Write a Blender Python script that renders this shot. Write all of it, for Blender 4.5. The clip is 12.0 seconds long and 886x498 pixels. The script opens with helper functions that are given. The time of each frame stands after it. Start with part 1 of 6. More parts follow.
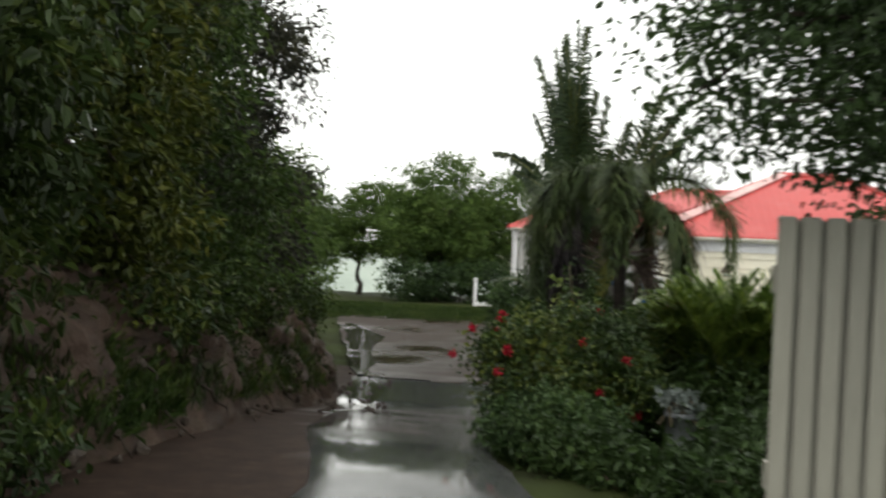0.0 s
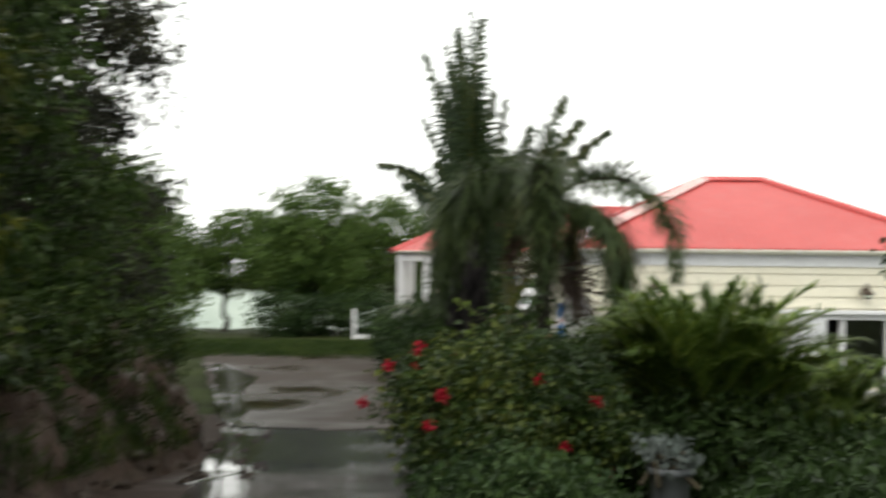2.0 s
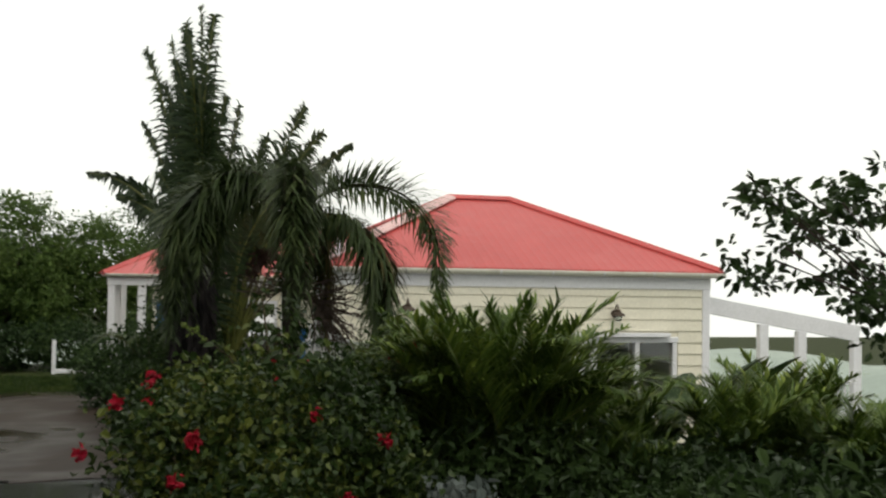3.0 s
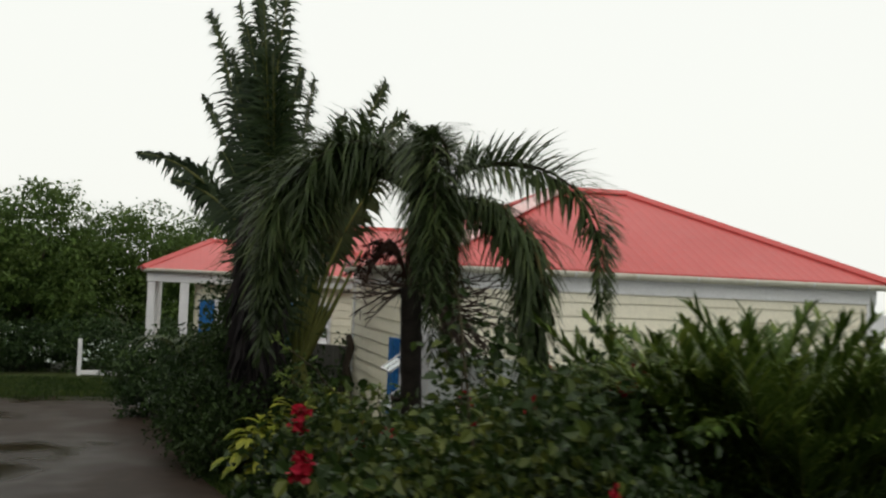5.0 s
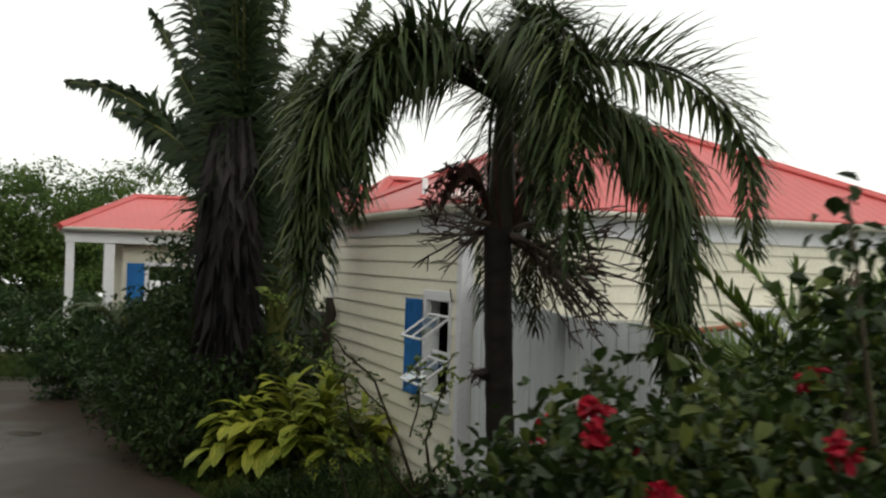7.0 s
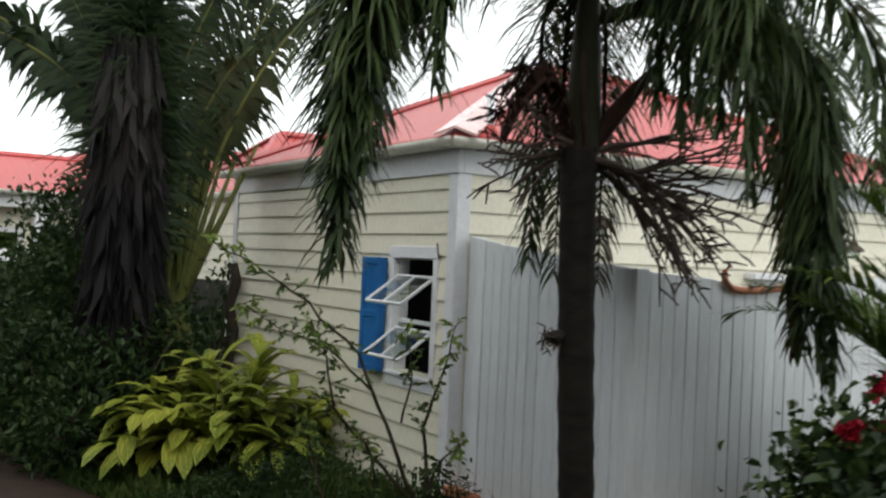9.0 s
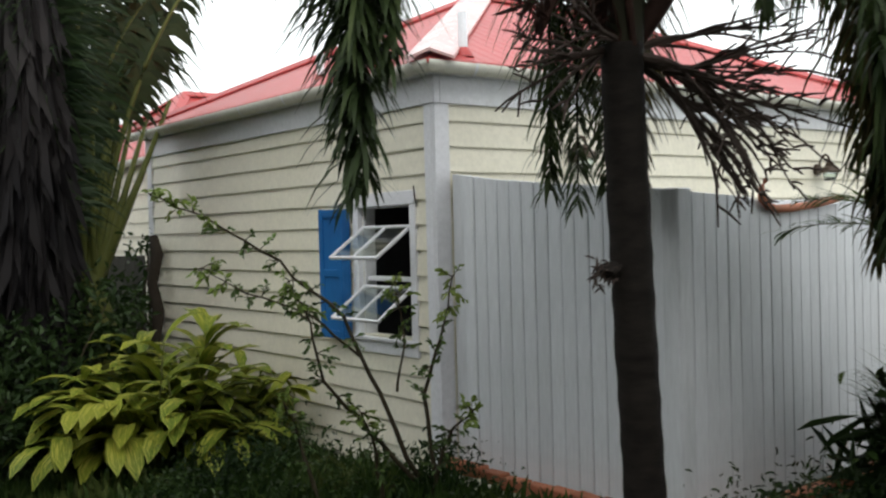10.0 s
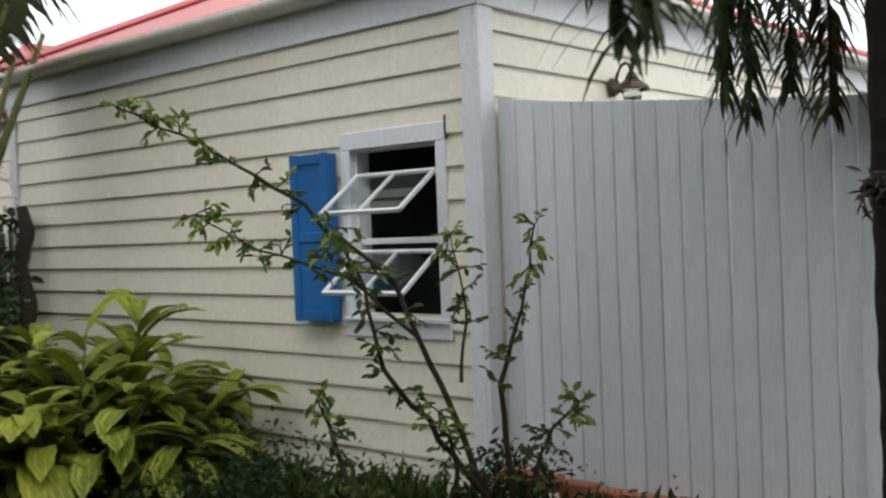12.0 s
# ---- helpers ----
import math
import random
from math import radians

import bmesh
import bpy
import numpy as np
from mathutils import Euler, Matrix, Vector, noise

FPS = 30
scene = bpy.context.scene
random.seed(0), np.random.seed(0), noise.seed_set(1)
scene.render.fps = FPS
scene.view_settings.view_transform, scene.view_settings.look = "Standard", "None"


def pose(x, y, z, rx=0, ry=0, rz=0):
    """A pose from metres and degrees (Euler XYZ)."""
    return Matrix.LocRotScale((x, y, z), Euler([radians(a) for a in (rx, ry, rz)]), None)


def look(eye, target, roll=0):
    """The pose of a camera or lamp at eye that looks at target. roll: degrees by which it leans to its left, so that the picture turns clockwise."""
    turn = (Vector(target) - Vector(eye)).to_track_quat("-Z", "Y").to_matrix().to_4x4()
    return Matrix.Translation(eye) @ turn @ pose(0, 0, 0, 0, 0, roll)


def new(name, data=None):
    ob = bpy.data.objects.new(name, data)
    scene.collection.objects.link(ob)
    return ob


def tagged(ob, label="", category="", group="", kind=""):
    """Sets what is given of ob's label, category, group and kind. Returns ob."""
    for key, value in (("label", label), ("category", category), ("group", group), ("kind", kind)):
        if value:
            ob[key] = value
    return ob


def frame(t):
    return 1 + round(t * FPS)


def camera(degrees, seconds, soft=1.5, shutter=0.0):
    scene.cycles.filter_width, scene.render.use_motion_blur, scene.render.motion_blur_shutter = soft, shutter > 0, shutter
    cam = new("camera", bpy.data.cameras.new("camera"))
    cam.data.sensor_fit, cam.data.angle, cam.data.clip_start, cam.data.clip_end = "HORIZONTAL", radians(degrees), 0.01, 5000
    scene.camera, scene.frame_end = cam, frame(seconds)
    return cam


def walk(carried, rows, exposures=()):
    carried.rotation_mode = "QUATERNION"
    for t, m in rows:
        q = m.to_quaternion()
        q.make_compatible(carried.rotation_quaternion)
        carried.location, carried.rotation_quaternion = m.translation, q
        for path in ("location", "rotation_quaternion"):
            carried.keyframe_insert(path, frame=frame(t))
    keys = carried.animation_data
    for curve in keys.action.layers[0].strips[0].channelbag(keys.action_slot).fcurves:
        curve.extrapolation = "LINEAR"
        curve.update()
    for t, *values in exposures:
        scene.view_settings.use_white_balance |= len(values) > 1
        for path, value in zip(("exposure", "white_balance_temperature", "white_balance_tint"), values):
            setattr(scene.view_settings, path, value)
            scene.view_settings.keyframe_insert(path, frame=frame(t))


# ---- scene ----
cam = camera(47.2, 12.0, soft=2.3, shutter=0.5)
PATH = [
    (0, (0.627, -0.525, 1.418), (0.311, 1.449, 1.348), 2.1),
    (0.5, (0.494, 0.093, 1.368), (0.063, 2.045, 1.318), 1.6),
    (1, (0.3, 0.76, 1.262), (-0.076, 2.722, 1.159), 0.5),
    (1.5, (0.117, 1.504, 1.242), (-0.151, 3.485, 1.172), -0.2),
    (2, (-0.105, 2.291, 1.127), (-0.163, 4.291, 1.127), 0.6),
    (2.5, (-0.276, 3.13, 0.965), (0.124, 5.088, 1.036), -2.0),
    (4.5, (-0.895, 6.029, 0.909), (-0.347, 7.952, 0.921), 3.9),
    (5, (-1.192, 6.643, 0.878), (-0.717, 8.584, 0.957), 2.4),
    (5.5, (-1.435, 7.33, 0.853), (-0.842, 9.24, 0.856), 1.3),
    (6, (-1.658, 7.989, 0.773), (-1.003, 9.878, 0.796), 1.8),
    (6.5, (-1.839, 8.745, 0.699), (-1.203, 10.641, 0.723), 1.9),
    (8.5, (-2.615, 11.138, 0.317), (-1.621, 12.873, 0.347), 1.9),
    (9, (-2.702, 11.713, 0.22), (-1.677, 13.431, 0.24), 2.6),
    (9.5, (-2.709, 12.369, 0.097), (-1.567, 14.01, 0.063), -0.0),
    (10, (-2.769, 12.946, 0.015), (-1.55, 14.532, -0.019), -1.5),
    (10.5, (-2.888, 13.511, -0.061), (-1.551, 14.996, -0.109), -2.2),
    (11, (-2.757, 14.131, -0.12), (-1.35, 15.55, -0.193), -3.7),
    (11.5, (-2.706, 14.676, -0.193), (-1.287, 16.084, -0.258), -4.5),
    (12, (-2.718, 15.169, -0.28), (-1.211, 16.482, -0.316), -2.2),
]
walk(cam, [(t, look(eye, target, roll)) for t, eye, target, roll in PATH],
     exposures=[(0.0, 0.22, 6750, 9), (0.5, 0.36, 6750, 9), (1.0, 0.42, 6720, 8), (1.5, 0.60, 6720, 8), (2.0, 0.34, 6760, 8), (2.7, -0.1, 6900, 8), (4.3, -0.45, 6800, 8), (6.7, -0.27, 6800, 8), (8.3, 0.14, 6450, 8), (9.5, 0.16, 6380, 9), (11.0, 0.34, 6330, 10), (12.0, 0.37, 6330, 11)])

# ---- sky and sun: a white overcast sky, wet after rain ----
world = bpy.data.worlds.new("overcast_sky")
scene.world = world
world.use_nodes = True
wn = world.node_tree.nodes
wl = world.node_tree.links
sky = wn.new("ShaderNodeTexSky")
sky.sky_type = 'NISHITA'
sky.sun_disc = False
sky.sun_elevation = radians(55)
sky.sun_rotation = radians(215)
sky.dust_density = 6.0
sky.air_density = 1.5
grey = wn.new("ShaderNodeMix")
grey.data_type = 'RGBA'
grey.inputs[0].default_value = 0.9
grey.inputs[7].default_value = (13.2, 13.6, 13.5, 1)
wl.new(sky.outputs[0], grey.inputs[6])
wl.new(grey.outputs[2], wn["Background"].inputs[0])
wn["Background"].inputs[1].default_value = 0.105

sun_data = bpy.data.lights.new("sun", 'SUN')
sun_data.energy = 0.9
sun_data.angle = radians(40)
sun_data.color = (1.0, 0.98, 0.94)
sun = new("sun", sun_data)
sun.matrix_world = look((-12, -14, 30), (0, 8, 0))


# ---- materials ----
def mat(name):
    m = bpy.data.materials.new(name)
    m.use_nodes = True
    return m, m.node_tree.nodes, m.node_tree.links, m.node_tree.nodes["Principled BSDF"]


def ramp(nodes, stops):
    r = nodes.new("ShaderNodeValToRGB")
    el = r.color_ramp.elements
    while len(el) < len(stops):
        el.new(0.5)
    for e, (p, c) in zip(el, stops):
        e.position = p
        e.color = (*c, 1)
    return r


def noise_tex(nodes, links, scale, detail=4, rough=0.6, coord="Object", stretch=None):
    tc = nodes.new("ShaderNodeTexCoord")
    n = nodes.new("ShaderNodeTexNoise")
    n.inputs["Scale"].default_value = scale
    n.inputs["Detail"].default_value = detail
    n.inputs["Roughness"].default_value = rough
    if stretch:
        mp = nodes.new("ShaderNodeMapping")
        mp.inputs["Scale"].default_value = stretch
        links.new(tc.outputs[coord], mp.inputs[0])
        links.new(mp.outputs[0], n.inputs["Vector"])
    else:
        links.new(tc.outputs[coord], n.inputs["Vector"])
    return n


def mixc(nodes, links, fac, a, b, blend='MIX'):
    m = nodes.new("ShaderNodeMix")
    m.data_type = 'RGBA'
    m.blend_type = blend
    for sock, v in ((m.inputs[0], fac), (m.inputs[6], a), (m.inputs[7], b)):
        if isinstance(v, (int, float)):
            sock.default_value = v
        elif isinstance(v, tuple):
            sock.default_value = (*v, 1)
        else:
            links.new(v, sock)
    return m.outputs[2]


def bump(nodes, links, height, bsdf, strength=0.4, dist=0.01):
    b = nodes.new("ShaderNodeBump")
    b.inputs["Strength"].default_value = strength
    b.inputs["Distance"].default_value = dist
    links.new(height, b.inputs["Height"])
    links.new(b.outputs[0], bsdf.inputs["Normal"])
    return b


def surface(name, c1, c2, scale=3.0, fine=60.0, rough=(0.4, 0.7), relief=0.3, stretch=None, dirt=None, metal=0.0, vary=0.0, dist=0.004, spec=0.35):
    """Two scales of colour, rough gloss and relief. vary: how far pieces differ."""
    m, n, l, b = mat(name)
    big = noise_tex(n, l, scale, 5, 0.65, stretch=stretch)
    small = noise_tex(n, l, fine, 4, 0.7, stretch=stretch)
    r = ramp(n, [(0.3, c1), (0.7, c2)])
    l.new(big.outputs[0], r.inputs[0])
    col = r.outputs[0]
    g = ramp(n, [(0.25, (0.8, 0.8, 0.8)), (0.75, (1.12, 1.12, 1.12))])
    l.new(small.outputs[0], g.inputs[0])
    col = mixc(n, l, 0.6, col, g.outputs[0], 'MULTIPLY')
    if dirt:
        d = noise_tex(n, l, scale * 2.3, 8, 0.75, stretch=stretch)
        dr = ramp(n, [(0.52, (0, 0, 0)), (0.72, (0.75, 0.75, 0.75))])
        l.new(d.outputs[0], dr.inputs[0])
        col = mixc(n, l, dr.outputs[0], col, dirt)
    if vary:
        oi = n.new("ShaderNodeObjectInfo")
        vr = ramp(n, [(0.0, (1 - vary,) * 3), (1.0, (1 + vary,) * 3)])
        l.new(oi.outputs["Random"], vr.inputs[0])
        col = mixc(n, l, 1.0, col, vr.outputs[0], 'MULTIPLY')
    l.new(col, b.inputs["Base Color"])
    mr = n.new("ShaderNodeMapRange")
    mr.inputs[3].default_value, mr.inputs[4].default_value = rough
    l.new(small.outputs[0], mr.inputs[0])
    l.new(mr.outputs[0], b.inputs["Roughness"])
    b.inputs["Metallic"].default_value = metal
    b.inputs["Specular IOR Level"].default_value = spec
    if relief:
        bump(n, l, small.outputs[0], b, relief, dist)
    return m


def foliage(name, dark, light, tip=None, rough=0.45, through_light=0.22, streak=None, spec=0.16):
    """Leaves: colour varies leaf by leaf and in patches; streak: pale bands across the blade."""
    m, n, l, b = mat(name)
    geo = n.new("ShaderNodeNewGeometry")
    r = ramp(n, [(0.0, dark), (0.6, light), (1.0, tip or light)])
    patch = noise_tex(n, l, 0.9, 3)
    add = n.new("ShaderNodeMath")
    add.operation = 'MULTIPLY_ADD'
    add.inputs[1].default_value = 0.6
    l.new(geo.outputs["Random Per Island"], add.inputs[0])
    sub = n.new("ShaderNodeMath")
    sub.operation = 'MULTIPLY_ADD'
    sub.inputs[1].default_value, sub.inputs[2].default_value = 1.7, -0.65
    l.new(patch.outputs[0], sub.inputs[0])
    l.new(sub.outputs[0], add.inputs[2])
    l.new(add.outputs[0], r.inputs[0])
    col = r.outputs[0]
    if streak:
        uv = n.new("ShaderNodeUVMap")
        mp = n.new("ShaderNodeMapping")
        mp.inputs["Rotation"].default_value = (0, 0, 0.18)
        mp.inputs["Scale"].default_value = (6.0, 1.3, 1)
        l.new(uv.outputs[0], mp.inputs[0])
        ns = n.new("ShaderNodeTexNoise")
        ns.inputs["Scale"].default_value = 2.2
        ns.inputs["Detail"].default_value = 3
        l.new(mp.outputs[0], ns.inputs["Vector"])
        sr = ramp(n, [(0.50, (0, 0, 0)), (0.60, (1, 1, 1))])
        l.new(ns.outputs[0], sr.inputs[0])
        col = mixc(n, l, sr.outputs[0], col, streak)
    l.new(col, b.inputs["Base Color"])
    b.inputs["Roughness"].default_value = rough
    b.inputs["Specular IOR Level"].default_value = spec
    fine = noise_tex(n, l, 90, 2)
    bump(n, l, fine.outputs[0], b, 0.25, 0.003)
    tr = n.new("ShaderNodeBsdfTranslucent")
    l.new(col, tr.inputs[0])
    mix = n.new("ShaderNodeMixShader")
    mix.inputs[0].default_value = through_light
    l.new(b.outputs[0], mix.inputs[1])
    l.new(tr.outputs[0], mix.inputs[2])
    l.new(mix.outputs[0], n["Material Output"].inputs[0])
    return m


def wet_ground(name, c1, c2, c3, puddle=(0.52, 0.6), film=0.25, scale=0.5, grit=35, spec=0.5):
    """Wet concrete or mud with standing water in the hollows."""
    m, n, l, b = mat(name)
    big = noise_tex(n, l, scale, 2.5, 0.5)
    mid = noise_tex(n, l, 4, 6, 0.7)
    small = noise_tex(n, l, grit, 5, 0.75)
    r = ramp(n, [(0.3, c1), (0.55, c2), (0.75, c3)])
    l.new(mid.outputs[0], r.inputs[0])
    g = ramp(n, [(0.3, (0.7, 0.7, 0.7)), (0.7, (1.2, 1.2, 1.2))])
    l.new(small.outputs[0], g.inputs[0])
    col = mixc(n, l, 0.7, r.outputs[0], g.outputs[0], 'MULTIPLY')
    l.new(col, b.inputs["Base Color"])
    p = ramp(n, [(puddle[0], (film, film, film)), (puddle[1], (0.04, 0.04, 0.04))])
    l.new(big.outputs[0], p.inputs[0])
    l.new(p.outputs[0], b.inputs["Roughness"])
    b.inputs["Specular IOR Level"].default_value = spec
    k = ramp(n, [(puddle[0], (1, 1, 1)), (puddle[1], (0.06, 0.06, 0.06))])
    l.new(big.outputs[0], k.inputs[0])
    mul = n.new("ShaderNodeMath")
    mul.operation = 'MULTIPLY'
    l.new(k.outputs[0], mul.inputs[0])
    l.new(small.outputs[0], mul.inputs[1])
    bump(n, l, mul.outputs[0], b, 0.4, 0.006)
    return m


CREAM = surface("cream_clapboard_paint", (0.72, 0.68, 0.545), (0.80, 0.76, 0.635), 0.8, 25, (0.35, 0.55), 0.12, dirt=(0.69, 0.655, 0.53), vary=0.03)
WHITE = surface("white_trim_paint", (0.71, 0.71, 0.735), (0.79, 0.79, 0.815), 1.5, 30, (0.3, 0.5), 0.12, dirt=(0.66, 0.67, 0.67))
GUTTER = surface("cream_gutter", (0.62, 0.60, 0.52), (0.72, 0.70, 0.62), 2.0, 30, (0.25, 0.45), 0.1, dirt=(0.45, 0.42, 0.34))
ROOF = surface("red_sheet_roof", (0.42, 0.050, 0.046), (0.50, 0.075, 0.070), 0.6, 14, (0.3, 0.5), 0.15, dirt=(0.46, 0.095, 0.09))
# pale pink paint stands in for the sky reflected off one hip cap
ROOFCAP = surface("hip_flashing_sky_sheen", (0.62, 0.36, 0.34), (0.72, 0.50, 0.48), 1.5, 18, (0.15, 0.35), 0.2)
FENCE = surface("grey_white_fence_paint", (0.66, 0.675, 0.695), (0.755, 0.77, 0.785), 1.2, 40, (0.35, 0.6), 0.2, stretch=(1, 1, 0.15), dirt=(0.46, 0.49, 0.49), vary=0.05)
FENCE2 = surface("beige_fence_paint", (0.23, 0.225, 0.19), (0.29, 0.285, 0.24), 1.2, 40, (0.35, 0.6), 0.2, stretch=(1, 1, 0.15), dirt=(0.24, 0.22, 0.18), vary=0.06)
GREYWOOD = surface("weathered_grey_wood", (0.10, 0.095, 0.085), (0.17, 0.16, 0.145), 2, 40, (0.5, 0.8), 0.4, stretch=(1, 1, 0.15), vary=0.15)
BLUE = surface("blue_shutter_paint", (0.012, 0.10, 0.30), (0.02, 0.15, 0.40), 1.5, 40, (0.3, 0.5), 0.15)
BRICK = surface("terracotta_brick", (0.34, 0.11, 0.055), (0.50, 0.19, 0.10), 6, 60, (0.5, 0.8), 0.5, dirt=(0.18, 0.10, 0.07), vary=0.2)
BRONZE = surface("dark_bronze", (0.06, 0.045, 0.035), (0.11, 0.08, 0.06), 8, 60, (0.35, 0.6), 0.2, metal=0.5)
STONE = surface("grey_concrete", (0.20, 0.21, 0.22), (0.32, 0.33, 0.34), 3, 50, (0.35, 0.65), 0.5, dirt=(0.10, 0.11, 0.09))
ROCK = surface("bank_stone", (0.028, 0.022, 0.018), (0.070, 0.055, 0.044), 5, 40, (0.3, 0.6), 0.7, dirt=(0.06, 0.05, 0.035), dist=0.01, spec=0.08)
SOIL = surface("dark_red_soil", (0.020, 0.014, 0.011), (0.072, 0.046, 0.034), 2.2, 26, (0.3, 0.7), 0.9, dirt=(0.03, 0.035, 0.014), dist=0.03, spec=0.08)
BARK = surface("tree_bark", (0.025, 0.02, 0.016), (0.06, 0.048, 0.038), 4, 40, (0.45, 0.8), 0.7, stretch=(1, 1, 0.25), dist=0.01, spec=0.08)
PALMBARK = surface("dark_palm_bark", (0.012, 0.010, 0.009), (0.030, 0.025, 0.021), 5, 50, (0.5, 0.8), 0.6, stretch=(1, 1, 3), dist=0.008, spec=0.08)
CROWNSHAFT = surface("green_crownshaft", (0.028, 0.028, 0.018), (0.055, 0.052, 0.032), 3, 30, (0.4, 0.6), 0.2, stretch=(1, 1, 0.2), spec=0.08)
PETIOLE = surface("yellow_green_stalk", (0.06, 0.07, 0.018), (0.13, 0.135, 0.04), 3, 30, (0.3, 0.5), 0.2, stretch=(1, 1, 0.2), spec=0.08)
STEM = surface("brown_stem", (0.035, 0.03, 0.02), (0.08, 0.065, 0.04), 8, 60, (0.5, 0.7), 0.3, spec=0.08)
HUSK = surface("withered_flower_sheath", (0.030, 0.016, 0.013), (0.065, 0.036, 0.028), 9, 60, (0.5, 0.8), 0.4, spec=0.08)
SEED = surface("dry_seed_stalk", (0.055, 0.040, 0.034), (0.13, 0.10, 0.085), 9, 60, (0.5, 0.8), 0.4, spec=0.08)
# interior dimness as a dark grey wall colour
DARKROOM = surface("room_dimness_paint", (0.05, 0.05, 0.055), (0.08, 0.08, 0.085), 2, 30, (0.6, 0.8), 0.1, spec=0.08)
LAWN = surface("wet_lawn_soil", (0.016, 0.02, 0.007), (0.04, 0.055, 0.014), 0.7, 18, (0.7, 0.95), 0.6, dirt=(0.03, 0.022, 0.012), dist=0.02, spec=0.08)
MUD = wet_ground("wet_mud", (0.018, 0.011, 0.008), (0.034, 0.021, 0.015), (0.058, 0.038, 0.028), (0.60, 0.80), 0.7, spec=0.09)
DRIVE = wet_ground("wet_concrete_drive", (0.044, 0.044, 0.046), (0.072, 0.072, 0.074), (0.115, 0.113, 0.11), (0.33, 0.53), 0.17)
YARD = wet_ground("wet_brown_concrete_yard", (0.022, 0.014, 0.009), (0.036, 0.024, 0.017), (0.056, 0.040, 0.029), (0.44, 0.66), 0.62, scale=0.35, spec=0.14)
PLINTH = surface("wet_dark_concrete", (0.07, 0.078, 0.085), (0.13, 0.14, 0.15), 2, 50, (0.3, 0.6), 0.3)
WATER = wet_ground("standing_water", (0.03, 0.027, 0.024), (0.045, 0.04, 0.036), (0.06, 0.055, 0.05), (0.30, 0.42), 0.12)
# haze of the distance is put into this pale grey-green
HILL = surface("hillside_haze_paint", (0.27, 0.32, 0.28), (0.36, 0.41, 0.36), 0.01, 0.2, (0.8, 1.0), 0.0)

L_OLIVE = foliage("olive_tree_leaves", (0.011, 0.015, 0.003), (0.048, 0.062, 0.010), (0.115, 0.120, 0.022))
L_DUSK = foliage("dusky_tree_leaves", (0.012, 0.013, 0.010), (0.034, 0.036, 0.024), (0.072, 0.078, 0.040))
L_PALE = foliage("pale_silvery_leaves", (0.07, 0.09, 0.08), (0.13, 0.15, 0.14), (0.21, 0.235, 0.225), rough=0.6)
L_SKIRT = foliage("dead_palm_skirt", (0.010, 0.009, 0.010), (0.022, 0.019, 0.019), (0.040, 0.035, 0.034), rough=0.7)
L_MID = foliage("fresh_tree_leaves", (0.010, 0.021, 0.006), (0.039, 0.069, 0.015), (0.090, 0.125, 0.029))
L_BANK = foliage("dark_bank_leaves", (0.007, 0.012, 0.004), (0.028, 0.048, 0.011), (0.078, 0.101, 0.023))
L_FAR = foliage("light_green_tree_leaves", (0.030, 0.059, 0.013), (0.077, 0.128, 0.028), (0.122, 0.176, 0.047))
L_HIB = foliage("hibiscus_leaves", (0.007, 0.016, 0.005), (0.030, 0.055, 0.012), (0.135, 0.155, 0.032), rough=0.4, spec=0.24)
L_DARKBUSH = foliage("dark_bush_leaves", (0.010, 0.021, 0.008), (0.030, 0.057, 0.018), (0.068, 0.108, 0.034))
L_PALM = foliage("palm_leaflets", (0.019, 0.030, 0.012), (0.045, 0.069, 0.023), (0.097, 0.124, 0.042))
L_RAV = foliage("ravenala_blades", (0.012, 0.022, 0.012), (0.030, 0.050, 0.019), (0.048, 0.070, 0.029), rough=0.42)
L_ARECA = foliage("areca_leaflets", (0.020, 0.042, 0.009), (0.082, 0.130, 0.024), (0.21, 0.26, 0.05))
L_GINGER = foliage("variegated_ginger_blades", (0.039, 0.074, 0.009), (0.107, 0.156, 0.016), (0.221, 0.240, 0.026), streak=(0.38, 0.36, 0.06))
# also serves as painted shade inside and under the palm hedge
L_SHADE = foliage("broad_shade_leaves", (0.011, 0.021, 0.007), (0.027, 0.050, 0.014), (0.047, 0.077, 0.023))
L_YOUNG = foliage("pale_young_leaflets", (0.10, 0.15, 0.03), (0.20, 0.27, 0.06), (0.34, 0.40, 0.10))
L_ROSE = foliage("shrub_leaflets", (0.035, 0.055, 0.02), (0.09, 0.145, 0.042), (0.20, 0.29, 0.07))
L_GRASS = foliage("long_grass_blades", (0.012, 0.026, 0.007), (0.040, 0.072, 0.016), (0.105, 0.125, 0.036))
L_BROWN = foliage("withered_palm_leaflets", (0.028, 0.026, 0.011), (0.075, 0.062, 0.024), (0.15, 0.12, 0.042))
PETAL = foliage("red_petals", (0.208, 0.005, 0.013), (0.336, 0.010, 0.025), (0.464, 0.024, 0.059), through_light=0.3)

GLASS, _n, _l, _b = mat("window_glass")
_b.inputs["Base Color"].default_value = (0.85, 0.92, 0.9, 1)
_b.inputs["Transmission Weight"].default_value = 1.0
_b.inputs["Roughness"].default_value = 0.02


# ---- mesh helpers ----
def attach(ob, parent):
    """Makes ob a part of parent; its mesh stays in the world's coordinates."""
    ob.parent = parent
    if parent is not None and parent.parent is None and parent.data is None:
        ob.matrix_parent_inverse = Matrix.Translation(-parent.location)


def part(name, bm, material, parent=None, label="", smooth=False):
    me = bpy.data.meshes.new(name)
    bm.to_mesh(me)
    bm.free()
    me.materials.append(material)
    if smooth:
        for p in me.polygons:
            p.use_smooth = True
    ob = new(name, me)
    attach(ob, parent)
    if label:
        ob["label"] = label
    return ob


